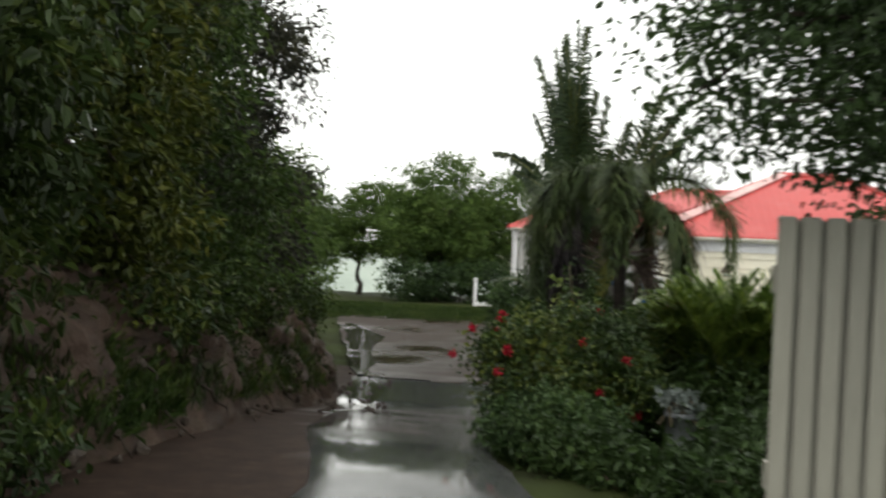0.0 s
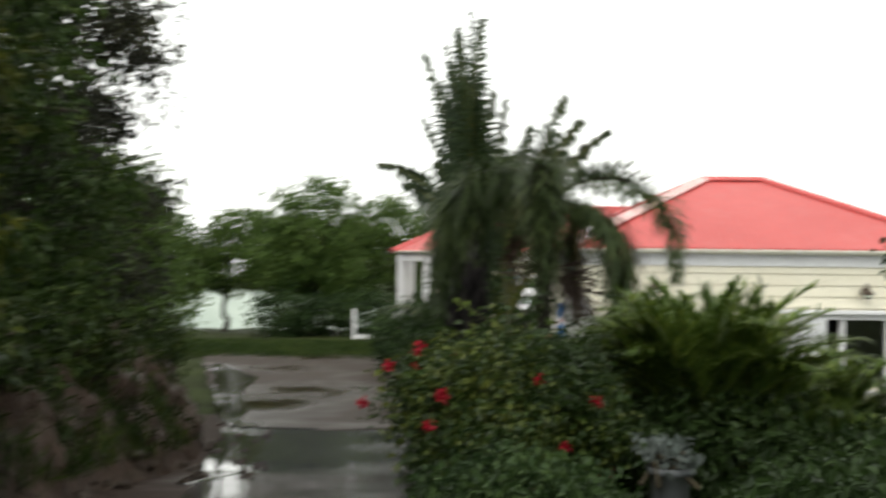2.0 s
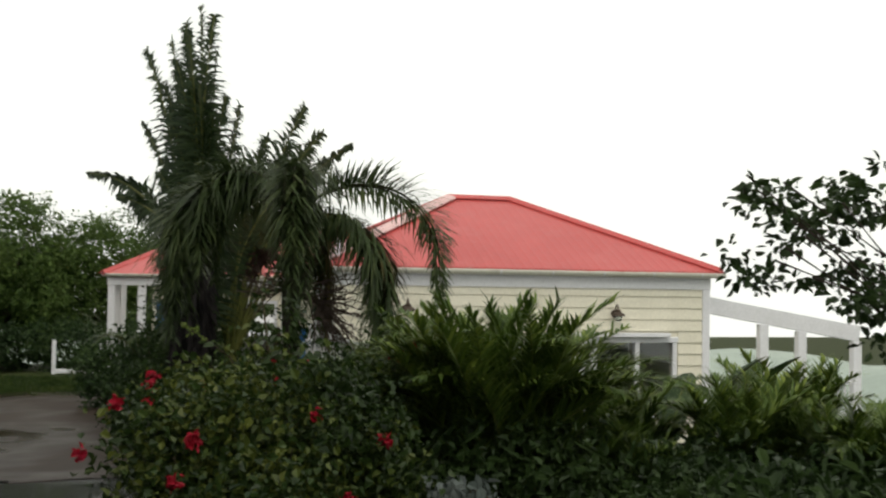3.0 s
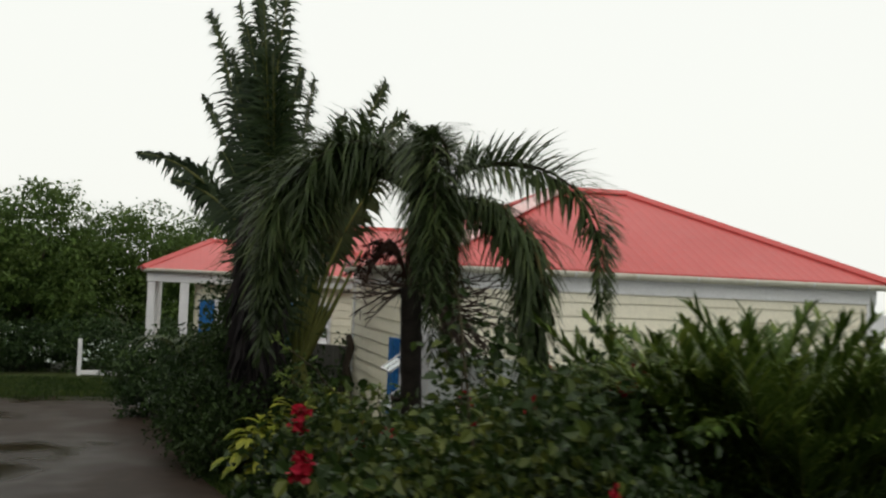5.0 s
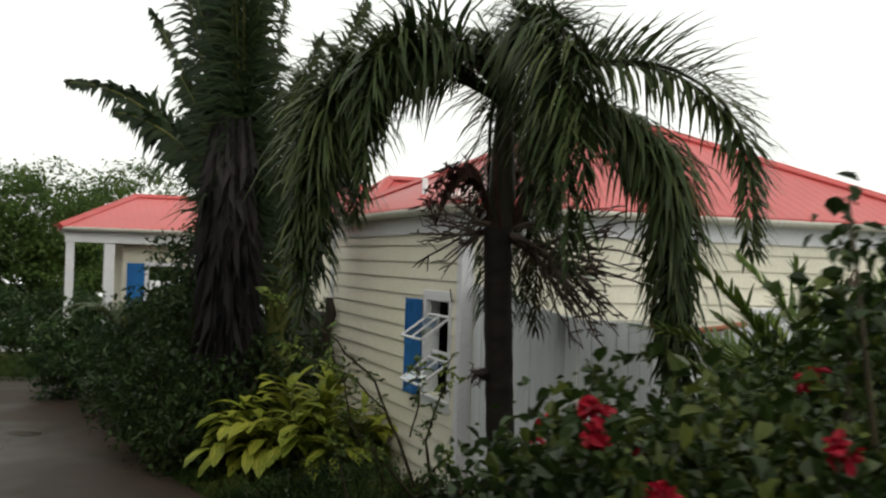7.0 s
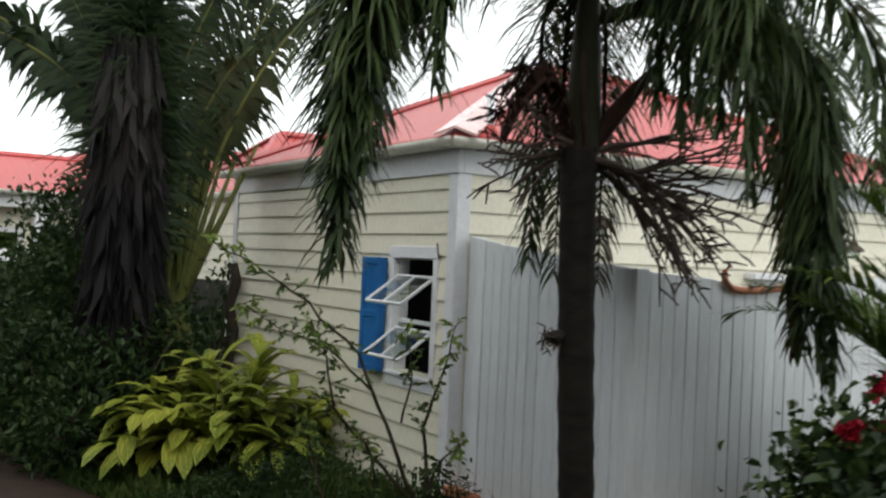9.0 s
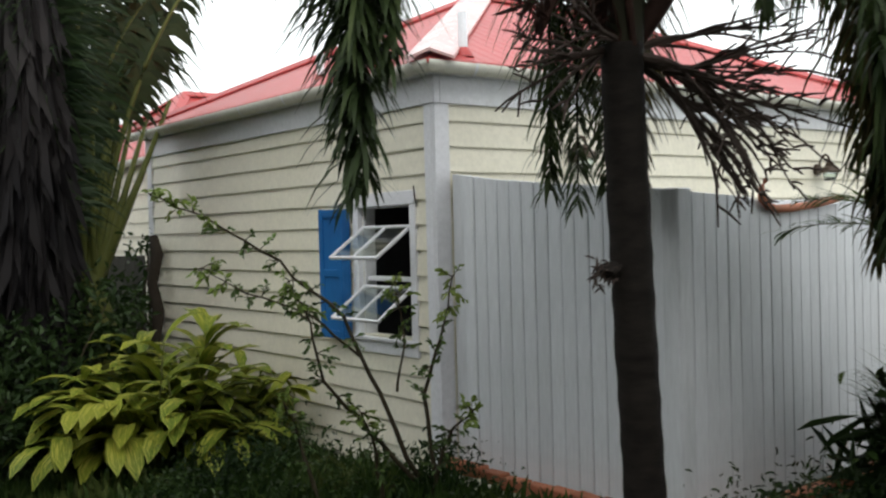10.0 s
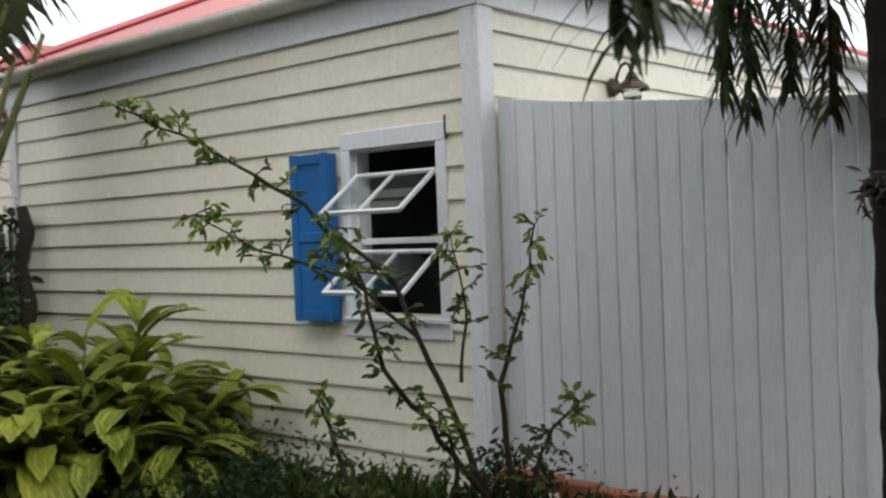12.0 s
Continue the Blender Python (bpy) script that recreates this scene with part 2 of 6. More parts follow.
def raw(name, verts, faces, material, parent=None, label="", smooth=False, uv=None):
    me = bpy.data.meshes.new(name)
    me.from_pydata([tuple(v) for v in verts], [], [tuple(f) for f in faces])
    me.materials.append(material)
    if uv is not None:
        lay = me.uv_layers.new(name="UVMap")
        idx = np.empty(len(me.loops), dtype=np.int64)
        me.loops.foreach_get("vertex_index", idx)
        lay.data.foreach_set("uv", np.asarray(uv, dtype=np.float32)[idx].ravel())
    if smooth:
        me.polygons.foreach_set("use_smooth", [True] * len(me.polygons))
    me.update()
    ob = new(name, me)
    attach(ob, parent)
    if label:
        ob["label"] = label
    return ob


def thing(name, label, category, at=(0, 0, 0), group="", kind=""):
    e = new(name)
    e.empty_display_size = 0.2
    e.location = at
    return tagged(e, label, category, group, kind)


def add_box(bm, lo, hi, bevel=0.0):
    """A box from corner lo to corner hi, with a bevel."""
    c = [(a + b) / 2 for a, b in zip(lo, hi)]
    s = [max(b - a, 1e-4) for a, b in zip(lo, hi)]
    got = bmesh.ops.create_cube(bm, size=1.0, matrix=Matrix.Translation(c) @ Matrix.Diagonal((*s, 1)))
    if bevel:
        edges = list({e for v in got["verts"] for e in v.link_edges})
        bmesh.ops.bevel(bm, geom=edges, offset=bevel, segments=1, affect='EDGES', profile=0.5)


def box(name, lo, hi, material, parent=None, bevel=0.0, label=""):
    bm = bmesh.new()
    add_box(bm, lo, hi, bevel)
    return part(name, bm, material, parent, label)


def tube_data(pts, radii, sides=8, verts=None, faces=None):
    """A tapered tube along points; adds to the lists given."""
    verts = [] if verts is None else verts
    faces = [] if faces is None else faces
    pts = [Vector(p) for p in pts]
    base = len(verts)
    for i, p in enumerate(pts):
        d = (pts[min(i + 1, len(pts) - 1)] - pts[max(i - 1, 0)]).normalized()
        a = d.orthogonal().normalized() if abs(d.z) > 0.9 else d.cross(Vector((0, 0, 1))).normalized()
        b = d.cross(a)
        for k in range(sides):
            w = 2 * math.pi * k / sides
            verts.append(p + (a * math.cos(w) + b * math.sin(w)) * radii[i])
    for i in range(len(pts) - 1):
        for k in range(sides):
            k2 = (k + 1) % sides
            faces.append((base + i * sides + k, base + i * sides + k2, base + (i + 1) * sides + k2, base + (i + 1) * sides + k))
    verts.append(pts[-1])
    for k in range(sides):
        faces.append((base + (len(pts) - 1) * sides + k, base + (len(pts) - 1) * sides + (k + 1) % sides, len(verts) - 1))
    return verts, faces


def unit(a):
    return a / np.maximum(np.linalg.norm(a, axis=-1, keepdims=True), 1e-9)


def leaf_arrays(rng, pos, along, length, width, fold=0.25):
    """Folded pointed leaves at pos, pointing along; six corners each."""
    n = len(pos)
    along = unit(along)
    side = unit(np.cross(along, unit(rng.normal(size=(n, 3)) + np.array([0, 0, 1.2]))))
    nor = np.cross(side, along)
    L = length[:, None]
    W = width[:, None] * 0.5
    v = np.empty((n, 6, 3))
    v[:, 0] = pos
    v[:, 1] = pos + along * L * 0.35 - side * W * 0.95 + nor * W * fold * 2
    v[:, 2] = pos + along * L * 0.35 + side * W * 0.95 + nor * W * fold * 2
    v[:, 3] = pos + along * L * 0.72 - side * W * 0.7 + nor * W * fold
    v[:, 4] = pos + along * L * 0.72 + side * W * 0.7 + nor * W * fold
    v[:, 5] = pos + along * L - nor * L * 0.12
    f = np.array([(0, 2, 4, 5), (0, 5, 3, 1)])
    faces = (f[None] + (np.arange(n) * 6)[:, None, None]).reshape(-1, 4)
    uv = np.tile(np.array([(0.5, 0), (0, 0.35), (1, 0.35), (0, 0.72), (1, 0.72), (0.5, 1)]), (n, 1))
    return v.reshape(-1, 3), faces, uv


def clump_points(rng, blobs, n, clump=0.35, per=40, shell=0.55):
    """Points in small clumps spread through ellipsoids, mostly near their surface."""
    vols = np.array([b[1][0] * b[1][1] * b[1][2] for b in blobs]) ** 0.7
    pick = rng.choice(len(blobs), size=max(n // per, 1), p=vols / vols.sum())
    cen = []
    for k in pick:
        c, r = np.array(blobs[k][0], float), np.array(blobs[k][1], float)
        d = unit(rng.normal(size=3))
        cen.append(c + d * r * (shell + (1.08 - shell) * rng.random() ** 0.6))
    cen = np.array(cen)
    sizes = clump * (0.5 + rng.random(len(cen)))
    which = rng.integers(0, len(cen), size=n)
    off = np.clip(rng.normal(size=(n, 3)), -1.7, 1.7) * sizes[which][:, None] * np.array([1, 1, 0.6])
    return cen[which] + off, off


def leaf_mass(name, seed, blobs, n, size, material, parent=None, label="", clump=0.35, per=40, droop=0.5, ratio=0.5, floor=None, shell=0.55):
    rng = np.random.default_rng(seed)
    pos, off = clump_points(rng, blobs, n, clump, per, shell)
    if floor is not None:
        pos = pos[pos[:, 2] > floor]
        off = rng.normal(size=pos.shape)
    m = len(pos)
    along = unit(off) + rng.normal(size=(m, 3)) * 0.6 + np.array([0, 0, -droop])
    ln = size * (0.4 + 1.1 * rng.random(m))
    v, f, uv = leaf_arrays(rng, pos, along, ln, ln * ratio)
    return raw(name, v, f, material, parent, label, uv=uv)


def frond_arrays(rng, length, rise, droop, n, leaf_len, leaf_wid, bare=0.12, hang=0.5, ahead=0.6, rag=0.2, twist=0.0, rad=0.018, taper_end=0.35, plume=0.0, lift=0.25, curve=1.6, inplane=False, gap=0.0):
    """One feather frond in the x-z plane, from the origin outwards: midrib and leaflets."""
    steps = 24
    pts, tang = [np.zeros(3)], []
    ang = rise
    for i in range(steps):
        s = i / steps
        ang = max(rise - droop * s ** curve, -1.53)
        d = np.array([math.cos(ang), math.sin(twist * s) * 0.3, math.sin(ang)])
        d /= np.linalg.norm(d)
        tang.append(d)
        pts.append(pts[-1] + d * length / steps)
    tang.append(tang[-1])
    pts = np.array(pts)
    tang = np.array(tang)
    rib_v, rib_f = tube_data(pts, [rad * (1 - 0.85 * i / steps) for i in range(steps + 1)], 5)
    lv, lf, luv = [], [], []
    for k in range(n):
        s = bare + (1 - bare) * (k + 0.5) / n
        x = s * steps
        i = min(int(x), steps - 1)
        w = x - i
        p = pts[i] * (1 - w) + pts[i + 1] * w
        t = tang[i]
        sidev = np.array([0.0, 1.0, 0.0])
        q = (s - bare) / (1 - bare)
        size = leaf_len * (0.55 + 0.45 * math.sin(math.pi * min(1.0, q * 1.1 + 0.12))) * (1 - (1 - taper_end) * q ** 3)
        for sg in (-1, 1):
            if gap and rng.random() < 4 * gap * q * (1 - q):
                continue
            j = 1 + rag * rng.normal()
            up = np.array([-t[2], 0, t[0]])
            if inplane:
                sidev, up = up, np.array([0.0, 1.0, 0.0])
            d0 = t * (ahead + 0.25 * q) + sidev * sg * (1.0 - 0.3 * q) + up * (lift + plume * rng.uniform(-1, 1)) + rng.normal(size=3) * 0.08
            d0 /= np.linalg.norm(d0)
            ln = size * max(0.4, j)
            wv = np.cross(d0, sidev * 0 + (np.array([0, 1.0, 0.15]) if inplane else np.array([0, 0, 1.0])))
            wv = wv / max(np.linalg.norm(wv), 1e-6) * leaf_wid * 0.5
            cur = p.copy()
            d = d0.copy()
            base = len(lv)
            for h in range(4):
                ww = wv * (0.7, 1.0, 0.75, 0.05)[h]
                lv.append(cur - ww)
                lv.append(cur + ww)
                luv += [(0, h / 3), (1, h / 3)]
                if h < 3:
                    cur = cur + d * ln / 3
                    d = d + np.array([0, 0, -hang * (0.7 + 0.6 * rng.random())])
                    d /= np.linalg.norm(d)
            for h in range(3):
                lf.append((base + 2 * h, base + 2 * h + 1, base + 2 * h + 3, base + 2 * h + 2))
    return rib_v, rib_f, np.array(lv), lf, luv


def frond(parent, at, azimuth, seed, leaf_mat, rib_mat, label="", **kw):
    """A frond as a part of its palm, with the midrib under it."""
    rng = np.random.default_rng(seed)
    rv, rf, lv, lf, luv = frond_arrays(rng, **kw)
    ob = raw("frond", lv, lf, leaf_mat, parent, label, uv=luv)
    ob.matrix_basis = pose(*at, 0, 0, azimuth)
    rib = raw("midrib", rv, rf, rib_mat, ob, "", smooth=True)
    return ob


# ---- ground ----
PROFILE = [(-30, 3.4), (-1, 0.06), (1.8, -0.25), (5.6, -0.5), (8.4, -0.72), (10.9, -1.08), (14.8, -1.66), (20, -1.95), (26, -2.1), (40, -2.25), (53, -2.8), (70, -12), (120, -40), (400, -60), (3000, -90)]


def ground_z(y):
    """The ground falls along the drive and levels out in the yard."""
    ys = [y + o for o in (-1.2, -0.6, 0, 0.6, 1.2)]
    return sum(float(np.interp(v, [p[0] for p in PROFILE], [p[1] for p in PROFILE])) for v in ys) / 5


LEFT_EDGE = [(-8, -1.3), (0, -1.0), (6.4, -1.45), (10, -2.5), (13.6, -3.2), (16, -3.5), (19, -4.1), (26, -6.3), (32, -8.0)]
RIGHT_EDGE = [(-8, 2.6), (0, 1.6), (5, 0.7), (8, -0.2), (12, -0.75), (18, -0.55), (19.6, -0.5), (22.9, -1.12), (23.8, -1.19), (29.3, -1.54), (33.4, -2.4)]
TOE = [(-8, -2.8), (4, -2.9), (7.8, -3.08), (9.5, -3.1), (11.7, -3.5), (14.7, -3.6), (16.4, -3.85), (18.2, -4.44), (21, -5.2), (25, -6.6), (28, -7.6)]


def edge(table, y):
    return float(np.interp(y, [p[0] for p in table], [p[1] for p in table]))


def ground_sheet():
    xs = [-2500, -900, -300, -120, -60, -35, -24] + list(np.arange(-17, 17.1, 0.4)) + [24, 35, 60, 120, 300, 900, 2500]
    ys = [-300, -100, -50, -30, -20, -14] + list(np.arange(-10, 46, 0.4)) + [50, 53, 56, 60, 64, 70, 75, 90, 120, 180, 300, 600, 1200, 2800]
    verts, faces = [], []
    for y in ys:
        for x in xs:
            z = ground_z(y) - 0.03 - min(60.0, 0.5 * max(0.0, x - 11.5))
            rough = 0.03 if edge(LEFT_EDGE, y) < x < edge(RIGHT_EDGE, y) else 0.09
            z += rough * (noise.noise((x * 0.9, y * 0.9, 1)) - 0.4)
            verts.append((x, y, z))
    w = len(xs)
    for j in range(len(ys) - 1):
        for i in range(w - 1):
            faces.append((j * w + i, j * w + i + 1, (j + 1) * w + i + 1, (j + 1) * w + i))
    return raw("ground", verts, faces, LAWN, None, "", smooth=True)


tagged(ground_sheet(), "wet grassy ground sloping down to a yard", "ground", kind="structure")


def strip(name, left, right, y0, y1, dy, lift, material, label, category, cols=8, drop=0.02):
    """A paved or muddy band that follows the ground between two edges."""
    ys = np.arange(y0, y1 + 1e-6, dy)
    verts, faces = [], []
    for y in ys:
        a, b = edge(left, y), edge(right, y)
        a += 0.10 * noise.noise((a, y * 0.7, 3)) + 0.035 * noise.noise((a, y * 2.3, 13))
        b += 0.10 * noise.noise((b, y * 0.7, 7)) + 0.035 * noise.noise((b, y * 2.3, 17))
        for i in range(cols + 1):
            x = a + (b - a) * i / cols
            z = ground_z(y) + lift + 0.006 * noise.noise((x * 0.7, y * 0.7, 5)) - (drop if i in (0, cols) else 0)
            verts.append((x, y, z))
    for j in range(len(ys) - 1):
        for i in range(cols):
            k = j * (cols + 1) + i
            faces.append((k, k + 1, k + cols + 2, k + cols + 1))
    return tagged(raw(name, verts, faces, material, None, "", smooth=True), label, category, kind="structure")


MUD_LEFT = [(y, x - 0.2) for y, x in TOE]
MUD_RIGHT = [(y, x + 0.35) for y, x in LEFT_EDGE]
strip("mud_verge", MUD_LEFT, MUD_RIGHT, -8, 21, 0.35, 0.02, MUD, "dark wet mud verge beside the drive", "mud")
strip("driveway", LEFT_EDGE, RIGHT_EDGE, -8, 19.0, 0.3, 0.035, DRIVE, "wet grey concrete driveway with standing water", "driveway", 12)
strip("yard_paving", LEFT_EDGE, RIGHT_EDGE, 18.9, 33, 0.3, 0.05, YARD, "wet brown concrete yard with puddles", "paving", 14)

# water standing along the low edge of the drive and yard
def beside_edge(offsets):
    return [(y, edge(LEFT_EDGE, y) + o) for y, o in offsets]


strip("water", beside_edge([(12.5, -0.1), (16, -0.15), (18.9, -0.1)]), beside_edge([(12.5, 0.0), (14, 0.5), (17, 0.6), (18.9, 0.2)]), 12.5, 18.9, 0.22, 0.042, WATER, "shallow water standing along the drive edge", "water", 8, 0.009)
strip("water", beside_edge([(19.0, 0.0), (22, -0.05), (30, 0.2)]), beside_edge([(19.0, 0.1), (21, 0.5), (24, 0.7), (27, 1.3), (30, 0.5)]), 19.0, 30.0, 0.25, 0.057, WATER, "shallow water standing along the yard edge", "water", 8, 0.009)

# the pale lip where the two pours of concrete meet
bm = bmesh.new()
add_box(bm, (-1.05, -0.07, -0.12), (1.05, 0.07, 0.02), 0.01)
lip = part("concrete_kerb", bm, YARD)
lip.matrix_basis = pose(-1.6, 19.05, ground_z(19) + 0.034, 0, 0, 14)
tagged(lip, "low pale concrete lip across the drive", "kerb", kind="structure")


# ---- earth bank beside the drive ----
def bank():
    ys = np.arange(-8, 25.01, 0.11)
    prof = [(0.0, -0.1), (0.12, 0.18), (0.25, 0.5), (0.42, 0.85), (0.6, 1.2), (0.85, 1.5), (1.3, 1.75), (2.2, 1.95), (4.0, 2.2), (7.5, 2.3), (12, 2.2), (15, 1.3), (18, -0.3), (18.5, -0.4)]
    fine = []
    for (a, h), (a2, h2) in zip(prof, prof[1:]):
        m = 5 if a < 1.3 else 3
        for k in range(m):
            fine.append((a + (a2 - a) * k / m, h + (h2 - h) * k / m))
    verts, faces = [], []
    for y in ys:
        fall = min(1.0, (y + 8.2) / 2.5) if y < 18 else max(0.0, 1 - (y - 18) / 6.5)
        for a, h in fine:
            x = edge(TOE, y) - a
            n1 = noise.noise((x * 0.9, y * 0.9, h))
            n2 = noise.noise((x * 2.6, y * 2.6, h * 2.6))
            n3 = abs(noise.noise((x * 4.5, y * 4.5, h * 4.5)))
            n4 = abs(noise.noise((x * 11, y * 11, h * 11)))
            x += (0.28 * n1 + 0.14 * n2 + 0.22 * (0.3 - n3) + 0.10 * (0.3 - n4)) * min(1, h + 0.3)
            z = ground_z(y) + h * fall * (1 + 0.2 * noise.noise((0, y * 0.4, 9))) + (0.10 * n2 + 0.10 * (n3 - 0.3)) * min(1, max(h, 0))
            verts.append((x, y, z))
    w = len(fine)
    for j in range(len(ys) - 1):
        for i in range(w - 1):
            faces.append((j * w + i, j * w + i + 1, (j + 1) * w + i + 1, (j + 1) * w + i))
    ob = raw("earth_bank", verts, faces, SOIL, None, "", smooth=True)
    return tagged(ob, "steep cut bank of dark wet red soil", "bank", kind="structure")


bank()


def stone_mesh(seed, r):
    """An angular broken stone: a ball cut by flat faces."""
    rr = random.Random(int(seed * 10))
    cuts = [(Vector([rr.uniform(-1, 1) for _ in range(3)]).normalized(), r * rr.uniform(0.5, 0.8)) for _ in range(8)]
    bm = bmesh.new()
    bmesh.ops.create_icosphere(bm, subdivisions=2, radius=r)
    for v in bm.verts:
        for d, m in cuts:
            over = v.co.dot(d) - m
            if over > 0:
                v.co -= d * over
        v.co *= 1 + 0.12 * noise.noise(v.co * (3 / r) + Vector((seed, 0, 0)))
        v.co.z *= 0.75
    return bm


rs = random.Random(4)
stone_kinds = []
for k in range(5):
    stone_kinds.append(part("stone", stone_mesh(k * 3.1, 0.1), ROCK, None, ""))
for i in range(60):
    y = rs.uniform(5, 18.5)
    h = rs.uniform(0.0, 0.8) ** 1.4
    x = edge(TOE, y) - h * 0.55 + rs.uniform(-0.08, 0.06)
    src = stone_kinds[i % 5]
    s = rs.uniform(0.35, 1.15)
    ob = src if i < 5 else src.copy()
    if i >= 5:
        scene.collection.objects.link(ob)
    ob.matrix_basis = pose(x, y, ground_z(y) + h + 0.02, rs.uniform(0, 90), rs.uniform(0, 90), rs.uniform(0, 360)) @ Matrix.Scale(s, 4)
    tagged(ob, "rough wet stone bedded in the soil bank", "stone", "stones of the bank")
# broken pieces lying in the water on the drive
for i in range(30):
    src = stone_kinds[i % 5]
    ob = src.copy()
    scene.collection.objects.link(ob)
    y = rs.uniform(13.2, 19.4)
    x = edge(LEFT_EDGE, y) + rs.uniform(-0.2, 0.75)
    ob.matrix_basis = pose(x, y, ground_z(y) + 0.045, 0, 0, rs.uniform(0, 360)) @ Matrix.Scale(rs.uniform(0.3, 0.7), 4)
    tagged(ob, "small loose stone lying in water on the drive", "stone", "loose stones")


# ---- clapboard houses ----
EXPOSE = 0.18


def board_mesh(length):
    """One lapped board, along x from 0, face to -y, its lower edge at z 0 and rounded."""
    bm = bmesh.new()
    h = EXPOSE + 0.025
    prof = [(0.0, 0.004), (-0.016, 0.004), (-0.023, 0.0), (-0.027, 0.003), (-0.0275, 0.012), (-0.006, h), (0.0, h)]
    a = [bm.verts.new((0, p, z)) for p, z in prof]
    b = [bm.verts.new((length, p, z)) for p, z in prof]
    n = len(prof)
    for i in range(n):
        bm.faces.new((a[i], a[(i + 1) % n], b[(i + 1) % n], b[i]))
    bm.faces.new(a[::-1])
    bm.faces.new(b)
    bmesh.ops.recalc_face_normals(bm, faces=bm.faces)
    return bm


def clad(wall, run, z0, z1, place, holes=()):
    """Boards on one wall: run is its length; place turns (along, up) into the wall's pose; holes: (a0, a1, z0, z1)."""
    made = {}
    z = z1 - EXPOSE
    rr = random.Random(int(run * 100))
    while z > z0 - EXPOSE:
        cuts = [(0.0, run)]
        for a0, a1, h0, h1 in holes:
            if z < h1 - 0.02 and z + EXPOSE > h0 + 0.02:
                cuts = [c for p, q in cuts for c in ((p, min(q, a0)), (max(p, a1), q)) if c[1] - c[0] > 0.02]
        for p, q in cuts:
            key = round(q - p, 3)
            if key not in made:
                made[key] = part("board", board_mesh(q - p), CREAM, wall)
                ob = made[key]
            else:
                ob = made[key].copy()
                scene.collection.objects.link(ob)
            ob.matrix_basis = place(p, z + rr.uniform(-0.003, 0.003))
        z -= EXPOSE


def slab_wall(name, lo, hi, parent, holes=(), axis=0):
    """A wall of its thickness from lo to hi with openings through it; axis is the one it runs along."""
    bm = bmesh.new()
    cuts_a = sorted({lo[axis], hi[axis], *[h[0] for h in holes], *[h[1] for h in holes]})
    cuts_z = sorted({lo[2], hi[2], *[h[2] for h in holes], *[h[3] for h in holes]})
    for a0, a1 in zip(cuts_a, cuts_a[1:]):
        for z0, z1 in zip(cuts_z, cuts_z[1:]):
            am, zm = (a0 + a1) / 2, (z0 + z1) / 2
            if any(h[0] < am < h[1] and h[2] < zm < h[3] for h in holes):
                continue
            l2, h2 = list(lo), list(hi)
            l2[axis], h2[axis], l2[2], h2[2] = a0, a1, z0, z1
            add_box(bm, l2, h2)
    bmesh.ops.remove_doubles(bm, verts=bm.verts, dist=1e-5)
    return part(name, bm, CREAM, parent)


